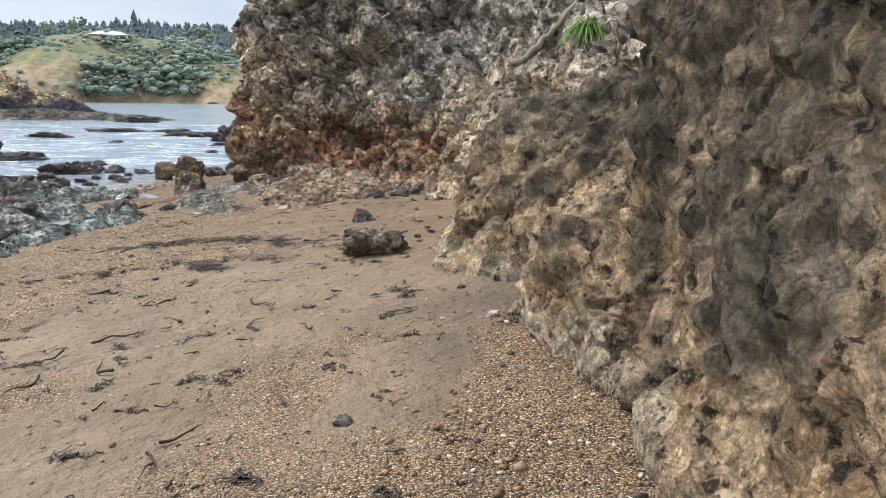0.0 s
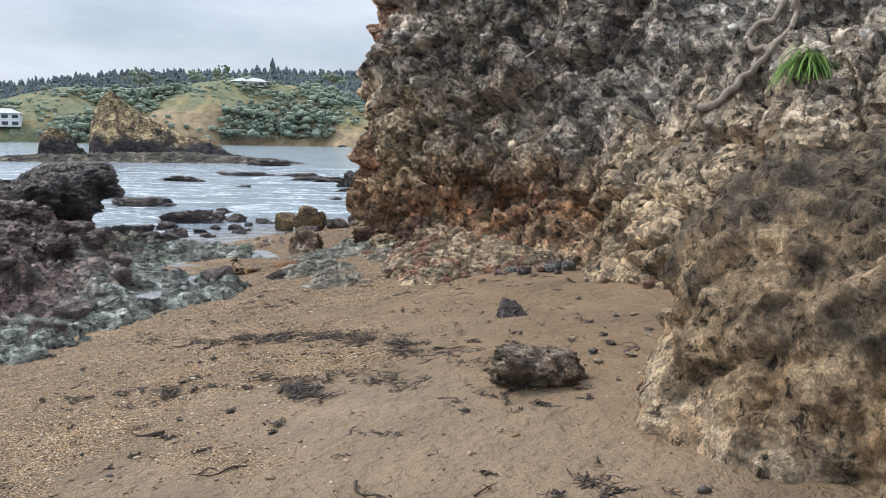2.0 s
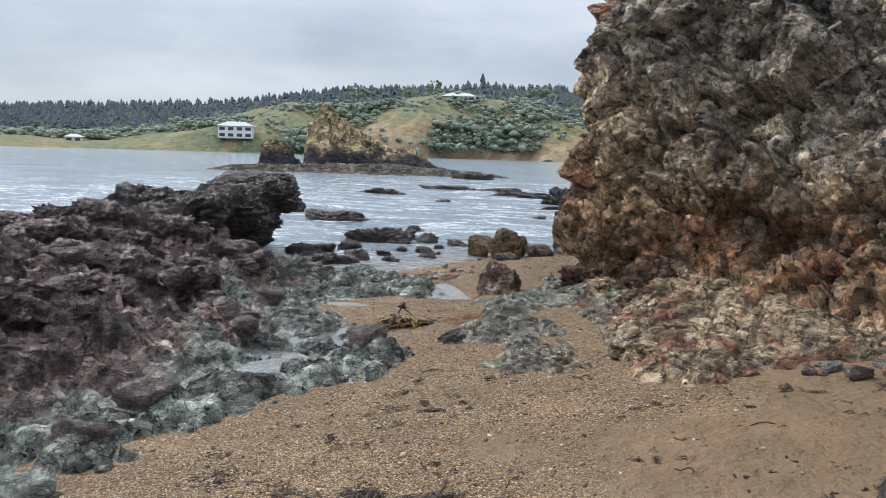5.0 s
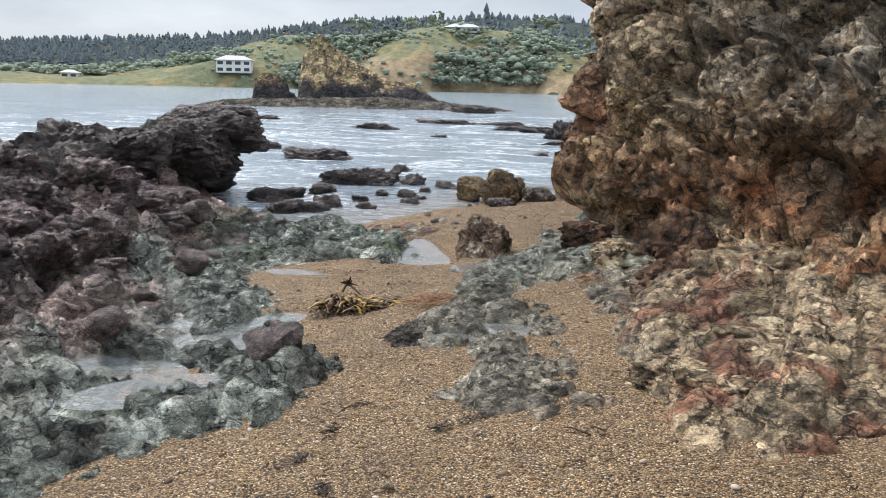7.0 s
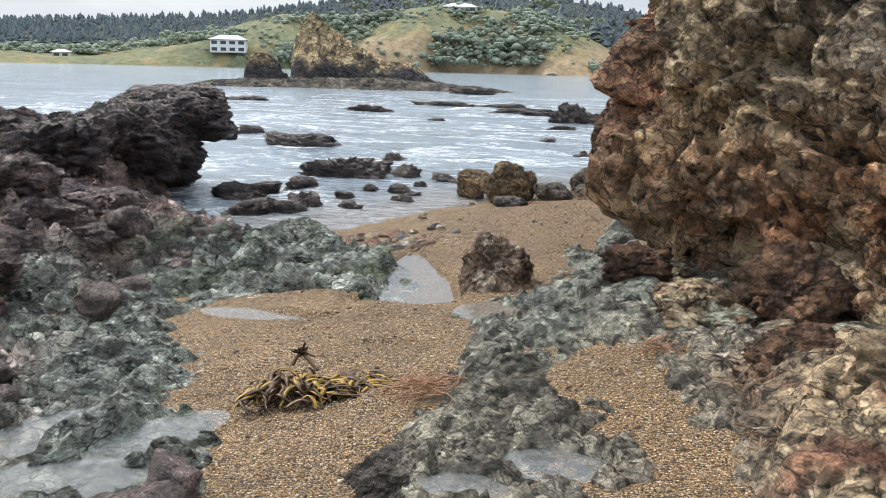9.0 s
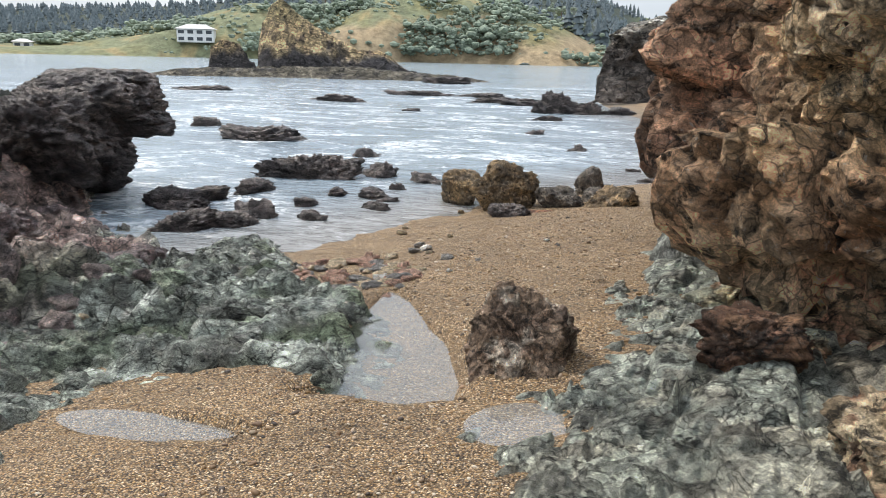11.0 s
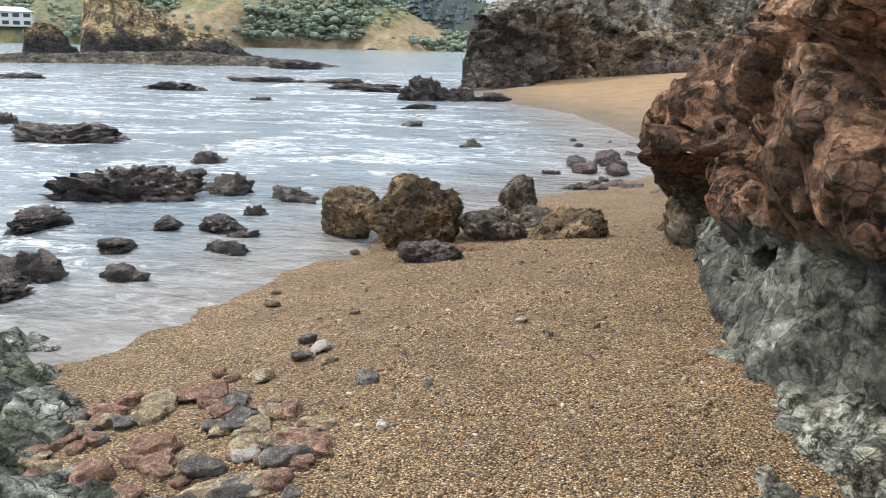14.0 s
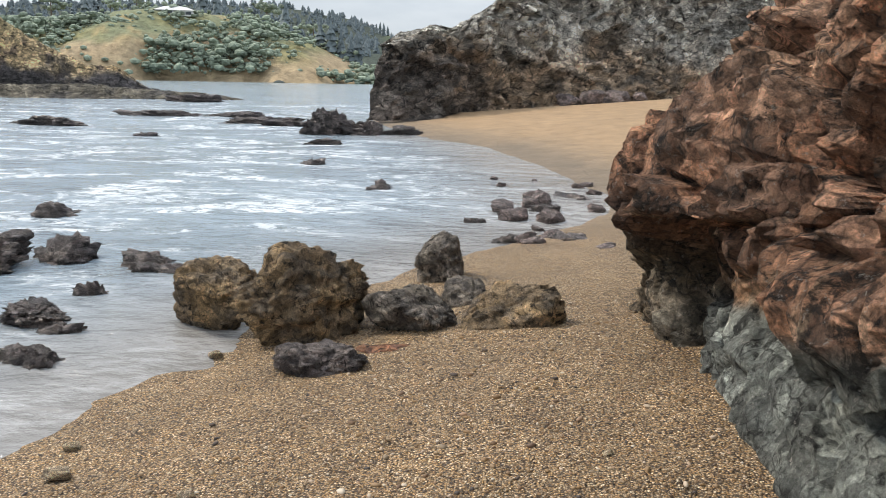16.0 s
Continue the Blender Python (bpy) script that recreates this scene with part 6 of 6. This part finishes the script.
def kelp():
    """A heap of golden kelp blades with an upturned stalk and holdfast."""
    rs = np.random.RandomState(3)
    base = new("kelp")
    x, y = -5.05, 14.22
    base.location = (x, y, zground(x, y))
    tagged(base, "golden brown kelp heap with an upturned stalk on sand", "kelp")
    turn = Matrix.Rotation(radians(42), 3, "Z")
    for mat, n, nm in ((MAT_KELP, 90, "blade"), (MAT_KELPDARK, 110, "blade")):
        pieces = []
        for k in range(n):
            c = rs.uniform(-0.42, 0.38)
            line = crooked(rs, rs.uniform(0.12, 0.34), 10, 0.45, 0.02)
            h = 0.06 * math.exp(-((c + 0.2) / 0.25) ** 2) + 0.02
            line[:, 2] = np.abs(np.sin(np.linspace(0, rs.uniform(2, 4), 10))) * h * rs.uniform(0.4, 1.2) + 0.012
            line[:, 0] += c
            line[:, 1] += rs.normal() * 0.07
            v, f = ribbon(line, rs.uniform(0.009, 0.024), k)
            pieces.append((v @ np.array(turn).T, f))
        v, f = joined(pieces)
        ob = tagged(new(nm, mesh_from(nm, v, f, mat)), kind="stuff")
        ob.parent = base
    for pts, nm in ((((-0.25, 0.1, 0.08), (-0.24, 0.13, 0.12), (-0.22, 0.16, 0.15)), "stalk"), (((-0.22, 0.16, 0.14), (-0.16, 0.13, 0.12), (-0.08, 0.1, 0.08)), "stalk")):
        v, f = tube(spline(pts, 8), 0.012, 0.009)
        ob = new(nm, mesh_from(nm, v, f, MAT_KELPDARK))
        ob.parent = base
    pieces = []
    for k in range(40):
        d = rs.normal(size=3) * (0.022, 0.02, 0.012)
        pieces.append(tube([(-0.22, 0.16, 0.15), np.array((-0.22, 0.16, 0.15)) + d * 0.6, np.array((-0.22, 0.16, 0.15)) + d * 1.2], 0.011, 0.006))
    v, f = joined(pieces)
    ob = new("holdfast", mesh_from("holdfast", v, f, MAT_KELPDARK))
    ob.parent = base


kelp()


def weed_fringe(x, y, size, seed, n, mat, label):
    rs = np.random.RandomState(seed)
    pieces = []
    for k in range(n):
        line = crooked(rs, size * rs.uniform(0.3, 0.9), 7, 0.4, 0.02)
        line[:, 2] = np.linspace(0.07, 0.01, 7) * rs.uniform(0.3, 1.2)
        line[:, :2] += rs.normal(size=2) * size * 0.3
        pieces.append(tube(line, 0.004, 0.002, 4))
    v, f = joined(pieces)
    tagged(new("seaweed_tuft", mesh_from("seaweed_tuft", on_slope(v, x, y) + (0, 0, 0.03), f, mat)), label, "seaweed")


weed_fringe(-4.45, 14.25, 0.3, 8, 90, MAT_FRINGE, "pale pinkish brown seaweed tuft on the rock shelf")
weed_fringe(-3.3, 15.2, 0.28, 9, 60, MAT_FRINGE, "reddish seaweed tuft in a rock gully")
weed_fringe(-2.7, 13.9, 0.25, 10, 50, MAT_FRINGE, "reddish seaweed tuft in a rock gully")

# ---- roots, branch and grass on the cliff ----
from mathutils.bvhtree import BVHTree
_me = bpy.data.objects["cliff_main"].data
CLIFF_TREE = BVHTree.FromPolygons([v.co.copy() for v in _me.vertices], [tuple(p.vertices) for p in _me.polygons])


def against_cliff(points, off):
    out = []
    for p in points:
        hit = CLIFF_TREE.find_nearest(Vector(p))
        q = hit[0]
        back = Vector(p) - q
        out.append(tuple(q + (back.normalized() if back.length > 1e-6 else hit[1]) * min(off, max(off * 0.5, back.length))))
    return out


def cliff_stem(name, points, r0, r1, mat, label, category, off=0.03):
    v, f = tube(spline(against_cliff(spline(points, 22), off), 60), r0, r1, 8)
    tagged(new(name, mesh_from(name, v, f, mat)), label, category)


cliff_stem("branch", [(-1.22, 16.4, 2.8), (-0.7, 16.4, 3.22), (-0.22, 16.5, 3.47), (-0.06, 16.6, 3.9), (0.03, 16.7, 4.24)], 0.018, 0.03, MAT_BRANCH, "bleached bare branch hanging down the cliff face", "branch", 0.06)
cliff_stem("root", [(1.16, 11.8, 2.13), (1.38, 11.8, 2.24), (1.54, 11.8, 2.34), (1.79, 11.8, 2.57), (1.85, 11.8, 2.67), (1.61, 11.8, 2.86), (1.66, 11.8, 3.12), (1.82, 11.8, 3.31)], 0.05, 0.03, MAT_ROOT, "bare grey tree root clinging to the cliff", "root")
cliff_stem("root", [(1.85, 11.8, 2.67), (2.08, 11.8, 2.93), (2.08, 11.8, 3.22), (2.04, 11.8, 3.34)], 0.035, 0.03, MAT_ROOT, "bare grey tree root clinging to the cliff", "root")
cliff_stem("root", [(2.3, 11.0, 2.2), (2.6, 11.0, 2.35), (2.8, 10.9, 2.53), (3.1, 10.6, 2.59), (3.3, 10.3, 2.74), (3.5, 10.0, 2.89)], 0.03, 0.07, MAT_ROOT, "thick gnarled tree root on the cliff", "root", 0.05)
cliff_stem("root", [(2.9, 10.8, 2.55), (3.2, 10.5, 2.46), (3.4, 10.2, 2.39), (3.6, 9.9, 2.45)], 0.04, 0.05, MAT_ROOT, "thick gnarled tree root on the cliff", "root", 0.05)


def grass_tuft():
    rs = np.random.RandomState(4)
    root = Vector(against_cliff([(2.16, 11.4, 2.5)], 0.06)[0])
    base = new("grass_tuft")
    base.location = root
    tagged(base, "bright green grass tuft growing from the cliff", "grass")
    for k in range(110):
        a = rs.uniform(0, 6.28)
        l = rs.uniform(0.3, 0.6)
        d = np.array((math.cos(a) * 0.6 - 0.25, math.sin(a) * 0.35 - 0.55, 0))
        t = np.linspace(0, 1, 7)[:, None]
        line = rs.normal(size=3) * 0.05 + d * t * l + np.array((0, 0, 1.0)) * (0.55 * t - 1.0 * t * t) * l
        v, f = ribbon(line, 0.010, k)
        ob = new("blade", mesh_from("blade", v, f, MAT_GRASS))
        ob.parent = base


grass_tuft()


# ---- loose gravel ----
def pebbles():
    rs = np.random.RandomState(9)
    n = 150000
    x, y = rs.uniform(-8.4, 1.0, n), rs.uniform(1.8, 24.2, n)
    P = np.stack([x, y, 0 * x], 1)
    g = fbm(P * 0.55 + 4, 3) + 0.55 * smooth(11.5, 15, y) * smooth(-2.2, -3.2, x) + 0.6 * smooth(-2.0, -3.6, x) + 0.5 * smooth(15.5, 18.0, y) - 0.15 + 0.4 * smooth(6.5, 8.5, y) * smooth(-0.6, -1.8, x) + 0.7 * smooth(0.0, 0.5, x) * smooth(5.6, 4.4, y) - 0.5 * smooth(-2.2, -1.0, x) * smooth(4.4, 6, y)
    g = smooth(-0.25, 0.25, g) * smooth(0.0, 0.3, beach(x, y) - SEA)
    bits = (rs.rand(n) < 0.045) & (x < 0.3) & (x > -5) & (y < 12.5)
    path = np.interp(y, [0, 5, 10, 14, 18, 24], [0, -1.1, -2.7, -4.5, -5.6, -6.2])
    ok = (rs.rand(n) < g * 0.7 + 0.01) & (np.abs(x - path) < rs.uniform(0.3, 3.6, n)) & (inside(REEF, x, y) < 0.1) & (pool_edge(x, y) < -0.02) & dry(x, y)
    ok |= bits & (inside(REEF, x, y) < 0.0)
    x, y = x[ok][:23000], y[ok][:23000]
    v0, f0 = ico(1)
    m = len(x)
    s = rs.uniform(0.004, 0.012, m) * np.where(rs.rand(m) < 0.06, 1.9, 1) * np.where((x > -0.2) & (y < 6), 1.35, 1)
    a = rs.uniform(0, 6.28, m)
    ax, ay, az = s * rs.uniform(0.8, 1.5, m), s * rs.uniform(0.6, 1.0, m), s * rs.uniform(0.35, 0.7, m)
    j = 1 + 0.15 * rs.normal(size=(m, len(v0)))
    lx, ly = v0[:, 0] * ax[:, None] * j, v0[:, 1] * ay[:, None] * j
    V = np.stack([x[:, None] + lx * np.cos(a)[:, None] - ly * np.sin(a)[:, None], y[:, None] + lx * np.sin(a)[:, None] + ly * np.cos(a)[:, None], (beach(x, y) + 0.25 * az)[:, None] + v0[:, 2] * az[:, None] * j], -1)
    Q = np.stack([x, y, 0 * x], 1)
    V[:, :, 2] += (0.03 * fbm(Q * 0.7, 3) + 0.022 * fbm(Q * 3.1 + 9, 3))[:, None]
    F = (f0[None] + (np.arange(m) * len(v0))[:, None, None]).reshape(-1, 3)
    mat, nt, bsdf, link = base_material("gravel_pebble")
    geo = nt.nodes.new("ShaderNodeNewGeometry")
    ramp = nt.nodes.new("ShaderNodeValToRGB")
    e = ramp.color_ramp.elements
    e[0].position, e[0].color = 0.0, (0.06, 0.05, 0.045, 1)
    e[1].position, e[1].color = 1.0, (0.68, 0.60, 0.48, 1)
    for pos, c in ((0.2, (0.14, 0.08, 0.042, 1)), (0.45, (0.30, 0.18, 0.08, 1)), (0.7, (0.24, 0.18, 0.115, 1)), (0.85, (0.36, 0.22, 0.13, 1))):
        ramp.color_ramp.elements.new(pos).color = c
    link(geo.outputs["Random Per Island"], ramp.inputs["Fac"])
    link(ramp.outputs["Color"], bsdf.inputs["Base Color"])
    bsdf.inputs["Roughness"].default_value = 0.6
    me = mesh_from("gravel", V.reshape(-1, 3), F, mat, shade=True)
    tagged(new("gravel", me), "loose golden and brown pebbles strewn over the beach", "gravel", kind="stuff")


pebbles()
